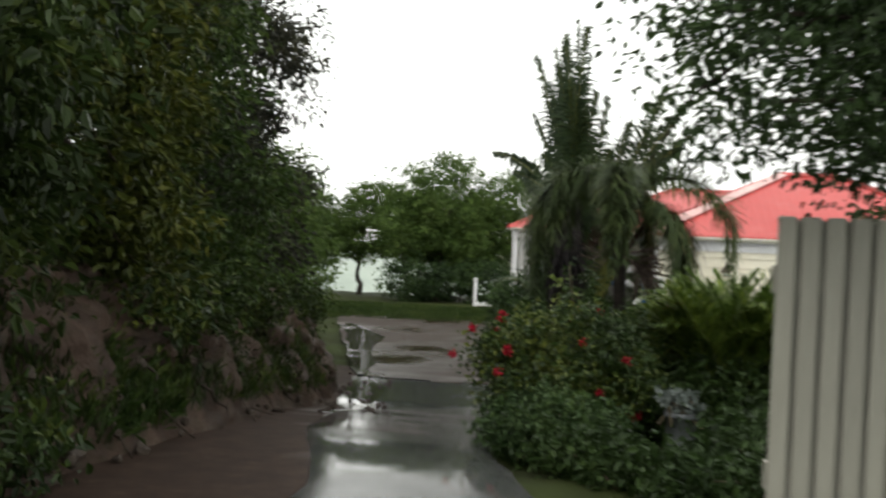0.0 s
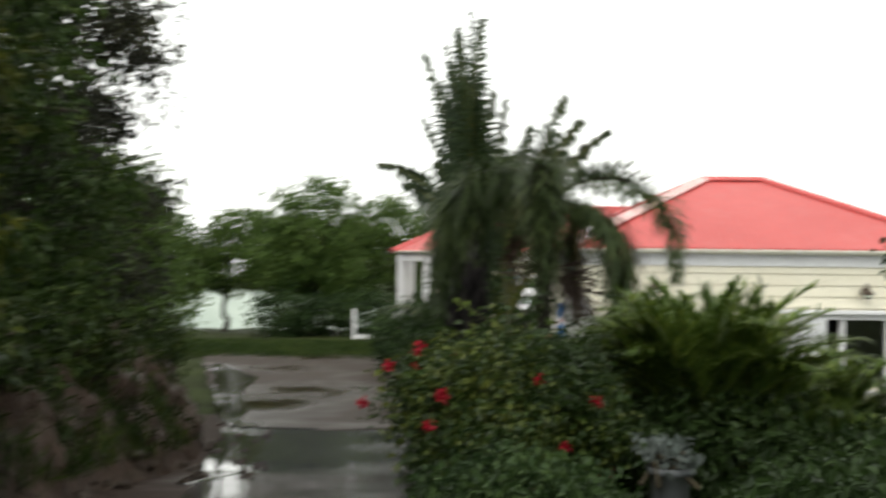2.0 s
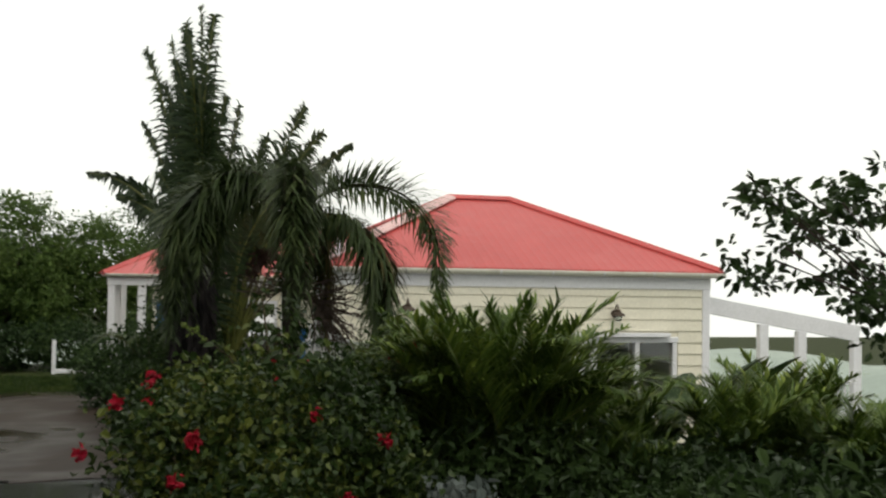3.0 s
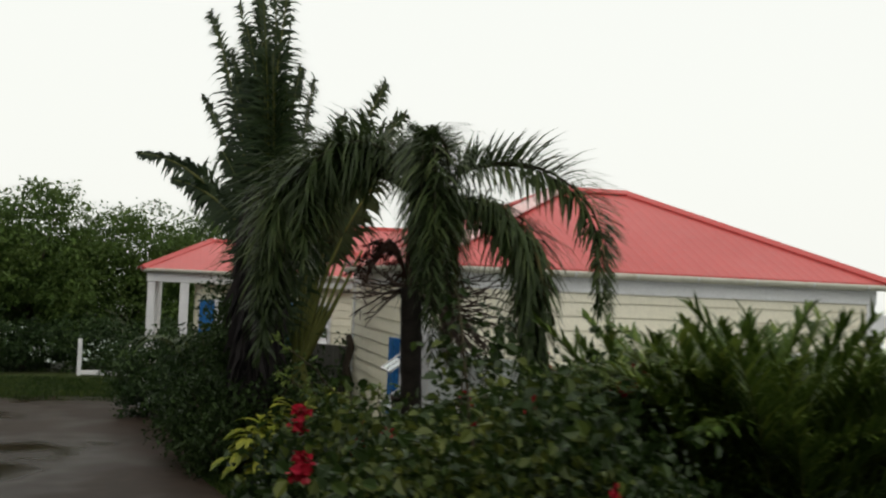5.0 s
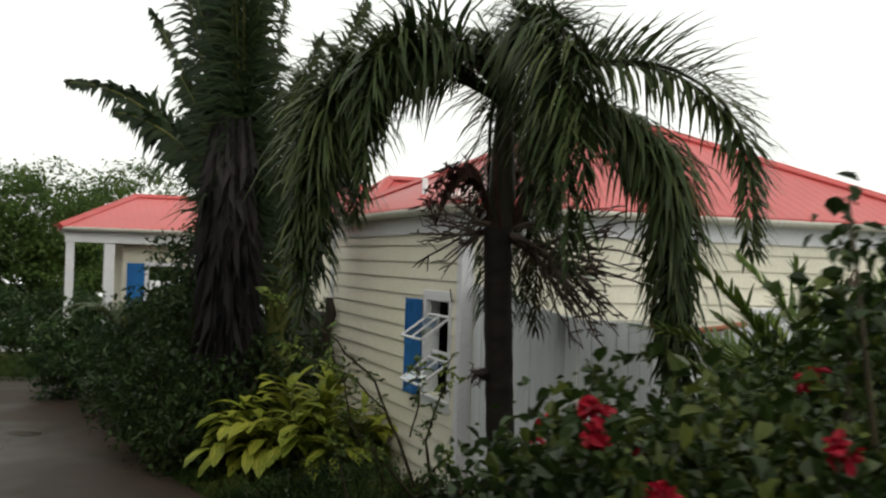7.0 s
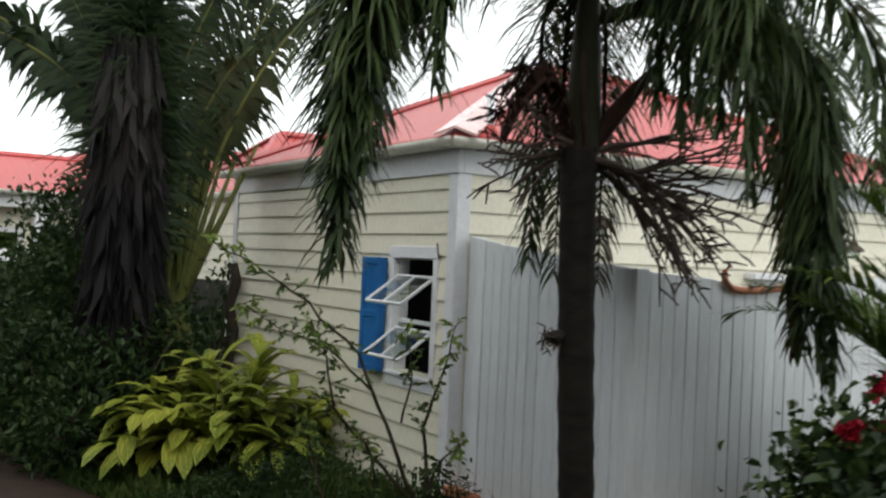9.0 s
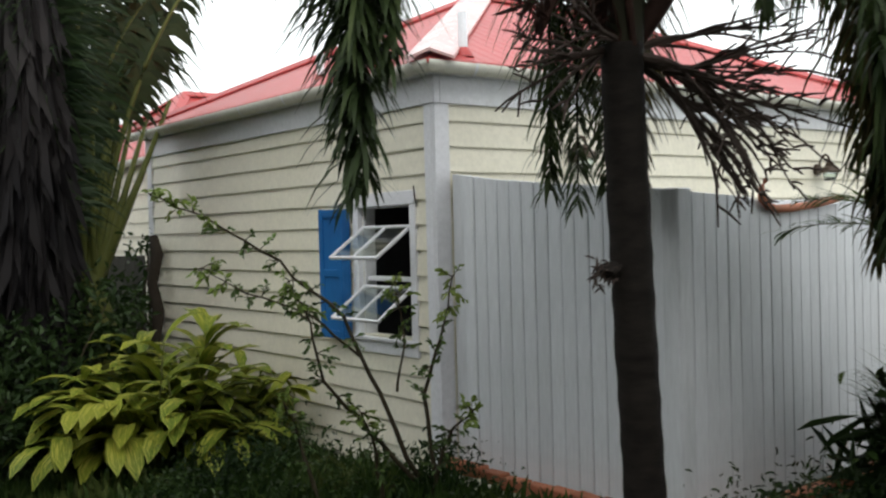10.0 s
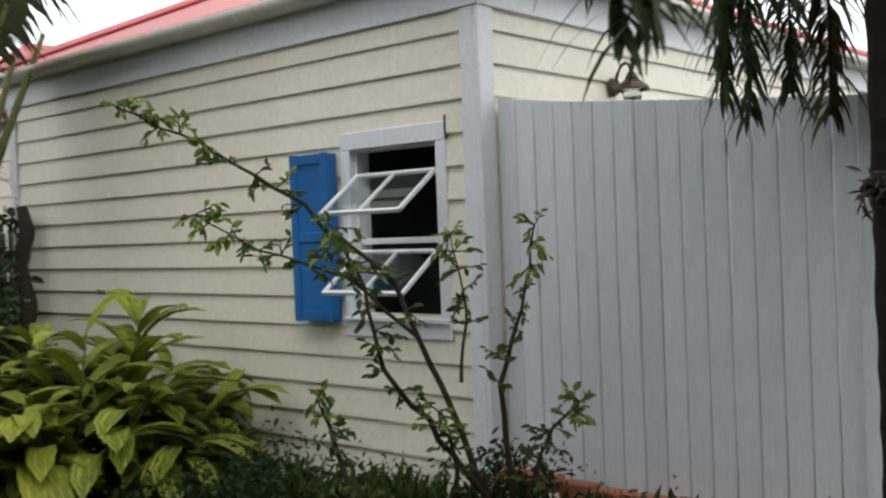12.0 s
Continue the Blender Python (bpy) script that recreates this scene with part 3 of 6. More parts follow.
def hip_roof(parent, x0, x1, y0, y1, z, rx0, rx1, ry, rz, cap=ROOF, capw=0.11):
    """A hipped sheet roof with folded ribs, and caps along hips and ridge."""
    c = [Vector((x0, y0, z)), Vector((x1, y0, z)), Vector((x1, y1, z)), Vector((x0, y1, z))]
    r0, r1 = Vector((rx0, ry, rz)), Vector((rx1, ry, rz))
    bm = bmesh.new()

    def sheet(quad):
        lower = [bm.verts.new(p - Vector((0, 0, 0.03))) for p in quad]
        upper = [bm.verts.new(p) for p in quad]
        bm.faces.new(upper)
        bm.faces.new(lower[::-1])
        n = len(quad)
        for i in range(n):
            bm.faces.new((lower[i], lower[(i + 1) % n], upper[(i + 1) % n], upper[i]))
    for q in ((c[0], c[1], r1, r0), (c[1], c[2], r1), (c[2], c[3], r0, r1), (c[3], c[0], r0)):
        sheet(q)
    roof = part("roof", bm, ROOF, parent, "red painted sheet metal roof, wet")
    # standing ribs on every slope
    verts, faces = [], []

    def rib(p, q):
        d = (q - p).normalized()
        s = d.cross(Vector((0, 0, 1))).normalized() * 0.016
        up = s.cross(d).normalized() * 0.002
        if up.z < 0:
            up = -up
        b = len(verts)
        for e in (p, q):
            verts.extend([e - s * 1.8, e - s + up, e + s + up, e + s * 1.8])
        for i in range(3):
            faces.append((b + i, b + i + 1, b + 5 + i, b + 4 + i))
    pitch = 0.152
    k = x0 + pitch / 2
    while k < x1:
        for yy, sg in ((y0, 1), (y1, -1)):
            t = 1.0
            if k < rx0:
                t = (k - x0) / (rx0 - x0)
            elif k > rx1:
                t = (x1 - k) / (x1 - rx1)
            rib(Vector((k, yy, z)), Vector((k, yy + (ry - yy) * t, z + (rz - z) * t)))
        k += pitch
    k = y0 + pitch / 2
    while k < y1:
        t = (k - y0) / (ry - y0) if k < ry else (y1 - k) / (y1 - ry)
        rib(Vector((x0, k, z)), Vector((x0 + (rx0 - x0) * t, k, z + (rz - z) * t)))
        rib(Vector((x1, k, z)), Vector((x1 + (rx1 - x1) * t, k, z + (rz - z) * t)))
        k += pitch
    tagged(raw("ribs", verts, faces, ROOF, roof), kind="stuff")
    for k, (p, q) in enumerate(((c[0], r0), (c[1], r1), (c[2], r1), (c[3], r0), (r0, r1))):
        d = (q - p).normalized()
        s = d.cross(Vector((0, 0, 1))).normalized()
        w = capw if k == 0 else 0.10
        drop = Vector((0, 0, -0.035))
        vv = [p - s * w + drop, p + Vector((0, 0, 0.03)), p + s * w + drop, q - s * w + drop, q + Vector((0, 0, 0.03)), q + s * w + drop]
        vv += [v - Vector((0, 0, 0.02)) for v in vv]
        raw("hip_cap", [v + Vector((0, 0, 0.035)) for v in vv],
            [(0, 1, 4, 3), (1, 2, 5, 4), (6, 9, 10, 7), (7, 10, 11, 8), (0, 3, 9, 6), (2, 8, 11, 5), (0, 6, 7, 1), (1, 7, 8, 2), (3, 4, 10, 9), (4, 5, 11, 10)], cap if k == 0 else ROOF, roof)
    return roof


def gutter(parent, p, q, out):
    """A half-round gutter from p to q, hung on its side out, with brackets."""
    p, q, out = Vector(p), Vector(q), Vector(out).normalized()
    prof = []
    for i in range(9):
        w = math.pi * i / 8
        prof.append((0.065 - 0.065 * math.cos(w), -0.075 * math.sin(w)))
    prof += [(0.126, 0.004), (0.12, -0.0), (0.01, -0.0)][:2]
    verts, faces = [], []
    for e in (p, q):
        for o, h in prof:
            verts.append(e + out * o + Vector((0, 0, h)))
    n = len(prof)
    for i in range(n - 1):
        faces.append((i, i + 1, n + i + 1, n + i))
    ob = raw("gutter", verts, faces, GUTTER, parent, "cream half-round gutter", smooth=True)
    d = q - p
    for i in range(int(d.length / 0.75)):
        e = p + d * ((i + 0.5) / int(d.length / 0.75))
        v2, f2 = [], []
        dd = d.normalized() * 0.012
        for s in (-1, 1):
            for o, h in prof[:9]:
                v2.append(e + dd * s + out * (o * 1.06 - 0.004) + Vector((0, 0, h * 1.09)))
        for k in range(8):
            f2.append((k, k + 1, 10 + k, 9 + k))
        raw("bracket", v2, f2, WHITE, ob)
    return ob


def wall_lamp(x, y, z):
    """A barn lamp: wall plate, goose neck looped over the shade, and a glass below, facing -y."""
    e = thing("wall_lamp", "dark bronze goose-neck barn lamp with a clear glass", "lamp", (x, y, z), "wall lamps")
    bm = bmesh.new()
    bmesh.ops.create_cone(bm, cap_ends=True, segments=16, radius1=0.06, radius2=0.05, depth=0.03, matrix=Matrix.Translation((x, y - 0.045, z - 0.01)) @ Matrix.Rotation(radians(90), 4, 'X'))
    part("wall_plate", bm, BRONZE, e)
    c = y - 0.17
    pts = [(x, y - 0.05, z), (x, y - 0.07, z + 0.07), (x, y - 0.095, z + 0.115), (x, y - 0.125, z + 0.13), (x, y - 0.155, z + 0.115), (x, c, z + 0.06)]
    v, f = tube_data(pts, [0.011] * 6, 8)
    raw("neck", v, f, BRONZE, e, smooth=True)
    bm = bmesh.new()
    for z0, z1, r0, r1 in ((-0.045, -0.02, 0.108, 0.10), (-0.02, 0.02, 0.10, 0.045), (0.02, 0.065, 0.045, 0.026)):
        bmesh.ops.create_cone(bm, cap_ends=False, segments=20, radius1=r0, radius2=r1, depth=z1 - z0, matrix=Matrix.Translation((x, c, z + (z0 + z1) / 2)))
    sh = part("shade", bm, BRONZE, e, "bell shade", True)
    sh.modifiers.new("thick", 'SOLIDIFY').thickness = 0.004
    bm = bmesh.new()
    bmesh.ops.create_cone(bm, cap_ends=False, segments=18, radius1=0.052, radius2=0.068, depth=0.09, matrix=Matrix.Translation((x, c, z - 0.075)))
    jar = part("glass", bm, GLASS, e, "clear lamp glass", True)
    jar.modifiers.new("thick", 'SOLIDIFY').thickness = 0.003
    jar.visible_shadow = False


# near house: cream clapboard box under a red hip roof
HX0, HX1, HY0, HY1, HZ0, HZ1 = 1.5, 7.70, 18.55, 23.72, -2.2, 1.12
house = thing("house", "cream clapboard house with a red hipped metal roof and white trim", "house", (HX0, HY0, HZ0))
T = 0.12
win = (18.85, 19.53, -0.755, 0.215)
wide = (4.98, 7.09, -1.0, 0.07)
w_wall = slab_wall("wall", (HX0 + 0.001, HY0 + T, HZ0), (HX0 + T, HY1 - T, HZ1), house, [win], axis=1)
s_wall = slab_wall("wall", (HX0 + 0.001, HY0 + 0.001, HZ0), (HX1, HY0 + T, HZ1), house, [wide], axis=0)
slab_wall("wall", (HX0 + 0.001, HY1 - T, HZ0), (HX1, HY1, HZ1), house, axis=0)
slab_wall("wall", (HX1 - T, HY0 + T, HZ0), (HX1, HY1 - T, HZ1), house, axis=1)
clad(w_wall, HY1 - HY0 - 0.18, -2.0, 0.965, lambda a, z: pose(HX0, HY1 - 0.09 - a, z, 0, 0, -90), [(HY1 - 0.09 - 19.55, HY1 - 0.09 - 18.83, -0.755, 0.215)])
clad(s_wall, HX1 - HX0 - 0.18, -2.0, 0.968, lambda a, z: pose(HX0 + 0.09 + a, HY0, z), [(wide[0] - 0.1 - HX0 - 0.09, wide[1] + 0.1 - HX0 - 0.09, wide[2] - 0.1, wide[3] + 0.09)])
# trim: corner boards, fascia
for x, y, name in ((HX0, HY0, "corner_board"), (HX0, HY1, "corner_board"), (HX1, HY0, "corner_board")):
    bm = bmesh.new()
    sx = -1 if x == HX0 else 1
    sy = -1 if y == HY0 else 1
    add_box(bm, (min(x + sx * 0.034, x - sx * 0.095), min(y + sy * 0.034, y + sy * 0.002), HZ0 + 0.1), (max(x + sx * 0.034, x - sx * 0.095), max(y + sy * 0.034, y + sy * 0.002), 0.91), 0.004)
    add_box(bm, (min(x + sx * 0.034, x + sx * 0.002), min(y + sy * 0.002, y - sy * 0.095), HZ0 + 0.1), (max(x + sx * 0.034, x + sx * 0.002), max(y + sy * 0.002, y - sy * 0.095), 0.91), 0.004)
    part(name, bm, WHITE, house)
bm = bmesh.new()
add_box(bm, (HX0 - 0.045, HY0 - 0.045, 0.905), (HX0 + 0.01, HY1 + 0.045, 1.10), 0.005)
part("fascia", bm, WHITE, house)
bm = bmesh.new()
add_box(bm, (HX0 + 0.012, HY0 - 0.043, 0.905), (HX1 + 0.045, HY0 + 0.01, 1.10), 0.005)
part("fascia", bm, WHITE, house)
bm = bmesh.new()
add_box(bm, (HX0 - 0.12, HY0 - 0.12, 1.10), (HX1 + 0.12, HY1 + 0.12, 1.135), 0.003)
part("soffit", bm, WHITE, house)
g0 = 1.165
gutter(house, (HX0 - 0.085, HY1 + 0.2, g0), (HX0 - 0.085, HY0 - 0.2, g0), (-1, 0, 0))
gutter(house, (HX0 - 0.2, HY0 - 0.085, g0), (HX1 + 0.22, HY0 - 0.085, g0), (0, -1, 0))
# first hip's cap is widened, with its sky reflection put into the colour
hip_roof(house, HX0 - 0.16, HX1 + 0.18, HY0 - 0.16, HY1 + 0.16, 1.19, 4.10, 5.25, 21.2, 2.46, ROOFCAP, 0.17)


def vent_pipe(x, y, z, h):
    e = thing("vent_pipe", "white plastic vent pipe rising from a red roof", "pipe", (x, y, z), "roof vents")
    v, f = tube_data([(x, y, z - 0.1), (x, y, z + h), (x, y, z + h + 0.003)], [0.034, 0.034, 0.028], 14)
    raw("pipe", v, f, WHITE, e, smooth=True)
    v, f = tube_data([(x, y, z - 0.02), (x, y, z + 0.02), (x, y, z + 0.05)], [0.08, 0.06, 0.036], 14)
    raw("flashing", v, f, ROOF, e, smooth=True)


vent_pipe(1.73, 20.45, 1.33, 0.24)
vent_pipe(1.78, 18.57, 1.27, 0.30)

# window in the end wall, two hung-out sashes and a blue shutter
window = tagged(new("window_1"), "white framed window with two awning sashes propped open", "window", kind="structure")
WX = HX0 - 0.034
bm = bmesh.new()
add_box(bm, (WX, 18.775, 0.215), (HX0 + 0.02, 19.605, 0.32), 0.006)
add_box(bm, (WX, 18.775, -0.885), (HX0 + 0.02, 19.605, -0.765), 0.006)
add_box(bm, (WX, 18.775, -0.764), (HX0 + 0.02, 18.85, 0.214), 0.005)
add_box(bm, (WX, 19.53, -0.764), (HX0 + 0.02, 19.605, 0.214), 0.005)
add_box(bm, (HX0 + 0.02, 18.85, 0.205), (HX0 + T, 19.535, 0.225))
add_box(bm, (HX0 + 0.02, 19.515, -0.77), (HX0 + T, 19.535, 0.204))
add_box(bm, (HX0 + 0.02, 18.85, -0.77), (HX0 + T, 18.87, 0.204))
part("window_frame", bm, WHITE, window)
bm = bmesh.new()
add_box(bm, (WX - 0.03, 18.785, -0.79), (HX0 + T, 19.59, -0.766), 0.004)
part("window_sill", bm, WHITE, window)
bm = bmesh.new()
add_box(bm, (HX0 + 0.04, 18.875, -0.345), (HX0 + 0.08, 19.51, -0.31), 0.003)
part("mullion", bm, WHITE, window)
for zt in (0.065, -0.385):
    bm = bmesh.new()
    y0, y1, h = 18.875, 19.51, 0.39
    for ya, yb in ((y0, y0 + 0.021), ((y0 + y1) / 2 - 0.008, (y0 + y1) / 2 + 0.008), (y1 - 0.021, y1)):
        add_box(bm, (-0.012, ya, -h), (0.012, yb, 0), 0.003)
    add_box(bm, (-0.0125, y0, -0.021), (0.0125, y1, 0.001), 0.003)
    add_box(bm, (-0.0125, y0, -h - 0.001), (0.0125, y1, -h + 0.021), 0.003)
    sash = part("sash", bm, WHITE, window, "white awning sash hung open")
    sash.matrix_basis = Matrix.Translation((HX0 + 0.01, 0, zt)) @ Matrix.Rotation(radians(54), 4, 'Y')
    pane = box("pane", (-0.002, y0 + 0.02, -h + 0.02), (0.002, y1 - 0.02, -0.02), GLASS, sash)
    pane.visible_shadow = False
shutter = thing("shutter", "bright blue panelled wooden shutter folded open on the wall", "shutter", (1.45, 19.8, -0.8))
box("panel", (1.392, 19.635, -0.795), (1.466, 19.965, 0.21), BLUE, shutter, 0.004)
for y0, y1 in ((19.63, 19.69), (19.91, 19.97)):
    box("stile", (1.379, y0, -0.80), (1.394, y1, 0.215), BLUE, shutter, 0.004)
for z in (-0.797, -0.32, 0.15):
    box("rail", (1.380, 19.691, z), (1.393, 19.909, z + 0.06), BLUE, shutter, 0.004)
v, f = tube_data([(HX0 - 0.06, 18.745, 0.345), (HX0 - 0.045, 18.76, 0.28), (HX0 - 0.03, 18.765, 0.22)], [0.006, 0.006, 0.005], 6)
raw("hook", v, f, BRONZE, window)
# room surfaces added behind the openings; their dark paint holds the dimness
room = tagged(new("room_wall"), "room added behind the open windows, its dimness in the paint", "room", kind="structure")
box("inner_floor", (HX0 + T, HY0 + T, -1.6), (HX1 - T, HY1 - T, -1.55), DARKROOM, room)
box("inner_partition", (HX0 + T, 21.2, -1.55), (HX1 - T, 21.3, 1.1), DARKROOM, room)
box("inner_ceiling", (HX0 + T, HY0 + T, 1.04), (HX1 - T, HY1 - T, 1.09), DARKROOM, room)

# wide opening in the long wall under a white shelf
w2 = tagged(new("window_2"), "wide dark window with white posts under a white shelf head", "window", kind="structure")
bm = bmesh.new()
add_box(bm, (4.7, HY0 - 0.16, 0.16), (7.0, HY0 - 0.028, 0.225), 0.008)
add_box(bm, (4.85, HY0 - 0.05, 0.07), (7.18, HY0 + 0.01, 0.158), 0.006)
part("window_head", bm, WHITE, w2)
bm = bmesh.new()
for x in (4.905, 5.73, 6.45, 7.09):
    add_box(bm, (x, HY0 - 0.04, -1.05), (x + 0.075, HY0 + 0.08, 0.069), 0.005)
part("window_frame", bm, WHITE, w2)
box("window_sill", (4.82, HY0 - 0.07, -1.1), (7.2, HY0 + 0.08, -1.052), WHITE, w2, 0.006)
pn = box("pane", (5.82, HY0 + 0.03, -1.05), (6.45, HY0 + 0.036, 0.068), GLASS, w2)
pn = box("pane", (6.53, HY0 + 0.03, -1.05), (7.06, HY0 + 0.036, 0.068), GLASS, w2)
wall_lamp(2.8, HY0, 0.585)
wall_lamp(6.1, HY0, 0.53)

# open veranda frame on the far side, over the valley
ver = thing("veranda", "white timber veranda frame with square posts and a railing", "veranda", (9, 18.6, -2))


def sloped_beam(y, z, x1, drop, thick=0.27):
    """A beam that falls away from the house."""
    bm = bmesh.new()
    ln = x1 - HX1 - 0.06
    ang = math.atan2(drop, ln)
    m4 = Matrix.Translation((HX1 + 0.06, y, z)) @ Matrix.Rotation(ang, 4, 'Y') @ Matrix.Translation((ln / 2, 0, -thick / 2)) @ Matrix.Diagonal((ln, 0.07, thick, 1))
    got = bmesh.ops.create_cube(bm, size=1.0, matrix=m4)
    bmesh.ops.bevel(bm, geom=list({e for v in got["verts"] for e in v.link_edges}), offset=0.008, segments=1, affect='EDGES')
    part("beam", bm, WHITE, ver)


sloped_beam(18.62, 0.80, 10.6, 0.46)
for x in (8.66, 9.36, 10.4):
    z = 0.80 - (x + 0.08 - HX1) * 0.16 - 0.27
    box("post", (x, 18.56, -2.1), (x + 0.16, 18.68, z), WHITE, ver, 0.008)
box("deck", (HX1 + 0.01, 18.5, -2.2), (10.7, 20.6, -1.2), STONE, ver, 0.01)
for z in (-0.62, -1.12):
    bm = bmesh.new()
    add_box(bm, (HX1 + 0.02, 18.60, z), (10.39, 18.65, z + 0.05), 0.005)
    part("handrail", bm, WHITE, ver)
for i in range(20):
    x = HX1 + 0.1 + i * 0.13
    if not any(p - 0.03 < x < p + 0.17 for p in (8.66, 9.36, 10.4)):
        box("baluster", (x, 18.612, -1.07), (x + 0.025, 18.638, -0.62), WHITE, ver)

# back wing of the near house
wing = thing("back_wing", "cream clapboard wing with a red hipped roof behind the house", "house", (2.3, 26.2, -2.2))
ww = slab_wall("wall", (2.3, 25.3, -2.2), (2.42, 28.5, 1.0), wing, axis=1)
ws = slab_wall("wall", (2.42, 25.3, -2.2), (7.6, 25.42, 1.0), wing, axis=0)
clad(ww, 3.2, -2.0, 0.95, lambda a, z: pose(2.299, 28.5 - a, z, 0, 0, -90))
clad(ws, 5.1, -2.0, 0.95, lambda a, z: pose(2.42 + a, 25.299, z))
gutter(wing, (2.2, 28.7, 1.03), (2.2, 25.1, 1.03), (-1, 0, 0))
hip_roof(wing, 2.1, 8.0, 25.0, 28.8, 1.05, 3.3, 6.8, 26.9, 2.05)
wing.location += Vector((-0.14, -0.26, 0))


# far house with the porch
AX0, AX1, AY0, AY1 = -2.55, 7.0, 30.6, 37.5
far = thing("porch_house", "cream clapboard house with a corner porch and red metal roof", "house", (AX0, AY0, -2.15))
fs = slab_wall("wall", (-1.45, AY0 + 0.3, -2.2), (AX1, AY0 + 0.42, 0.98), far, [(-0.95, -0.35, -0.75, 0.35), (0.9, 1.6, -0.75, 0.35)], axis=0)
fw = slab_wall("wall", (-1.45, AY0 + 0.42, -2.2), (-1.33, AY1, 0.98), far, axis=1)
clad(fs, AX1 + 1.45, -2.1, 0.8, lambda a, z: pose(-1.45 + a, AY0 + 0.299, z), [(0.4, 1.2, -0.85, 0.45), (2.25, 3.15, -0.85, 0.45)])
clad(fw, AY1 - AY0 - 0.42, -2.1, 0.8, lambda a, z: pose(-1.451, AY1 - a, z, 0, 0, -90))
bm = bmesh.new()
add_box(bm, (AX0, AY0, 0.78), (AX1, AY0 + 0.12, 1.0), 0.006)
add_box(bm, (AX0, AY0 + 0.121, 0.78), (AX0 + 0.12, AY1, 1.0), 0.006)
part("porch_beam", bm, WHITE, far)
for x, y in ((AX0 + 0.02, AY0 + 0.02), (AX0 + 0.02, 33.2), (AX0 + 0.02, 36.0), (-1.82, AY0 + 0.02), (-0.15, AY0 + 0.02)):
    box("porch_post", (x, y, -2.2), (x + 0.2 * (0.8 if x < -2 else 1), y + 0.16, 0.779), WHITE, far, 0.012)
box("porch_floor", (AX0 - 0.05, AY0 - 0.05, -2.3), (AX1, AY1, -1.95), STONE, far, 0.01)
gutter(far, (AX0 - 0.05, AY0 - 0.02, 1.07), (AX1, AY0 - 0.02, 1.07), (0, -1, 0))
gutter(far, (AX0 - 0.02, AY1, 1.07), (AX0 - 0.02, AY0 - 0.05, 1.07), (-1, 0, 0))
hip_roof(far, AX0 - 0.12, 4.0, AY0 - 0.12, 35.2, 1.08, -1.16, 2.0, 32.9, 1.84)
hip_roof(far, -0.6, 8.2, 31.6, 39.0, 1.3, 2.4, 5.2, 35.3, 2.5)
box("upper_wall", (-0.3, 31.9, 1.0), (7.9, 38.6, 1.3), CREAM, far)
for x in (-0.95, 0.9):
    wx = 0.6 if x < 0 else 0.7
    w3 = part("window_frame", (lambda b: (add_box(b, (x - 0.07, AY0 + 0.26, 0.35), (x + wx + 0.07, AY0 + 0.32, 0.43)), add_box(b, (x - 0.07, AY0 + 0.26, -0.83), (x + wx + 0.07, AY0 + 0.32, -0.75)), add_box(b, (x - 0.07, AY0 + 0.26, -0.75), (x, AY0 + 0.32, 0.35)), add_box(b, (x + wx, AY0 + 0.26, -0.75), (x + wx + 0.07, AY0 + 0.32, 0.35)), b)[-1])(bmesh.new()), WHITE, far)
    box("pane", (x, AY0 + 0.35, -0.75), (x + wx, AY0 + 0.356, 0.35), GLASS, w3)
    box("shutter", (x - 0.42, AY0 + 0.24, -0.8), (x - 0.08, AY0 + 0.29, 0.4), BLUE, far, 0.006, "blue louvred shutter")
    for zt in (0.05, -0.4):
        sa = box("sash", (x + 0.02, -0.01, -0.3), (x + wx - 0.02, 0.01, 0.0), WHITE, far)
        sa.matrix_basis = Matrix.Translation((0, AY0 + 0.25, zt)) @ Matrix.Rotation(radians(-50), 4, 'X')
far.location += Vector((0.35, -0.2, 0))

# white corner rail at the end of the yard
rail = thing("yard_rail", "white painted low rail with a corner post", "rail", (-5.0, 39.1, -2.25))
box("post", (-5.08, 39.04, -2.3), (-4.96, 39.16, -1.15), WHITE, rail, 0.01)
box("bottom_rail", (-4.96, 39.05, -2.27), (-3.5, 39.15, -2.13), WHITE, rail, 0.01)
box("post", (-3.6, 39.04, -2.13), (-3.5, 39.16, -1.25), WHITE, rail, 0.01)
rail.location += Vector((0.5, 1.2, 0))


# ---- fences ----
def fence_board(h0, h1, w=0.106, t=0.022):
    """One board whose top is cut from height h0 to h1."""
    bm = bmesh.new()
    add_box(bm, (0, -t / 2, 0), (w, t / 2, h0), 0.004)
    for v in bm.verts:
        if v.co.z > h0 / 2:
            v.co.z += (h1 - h0) * v.co.x / w
    return bm


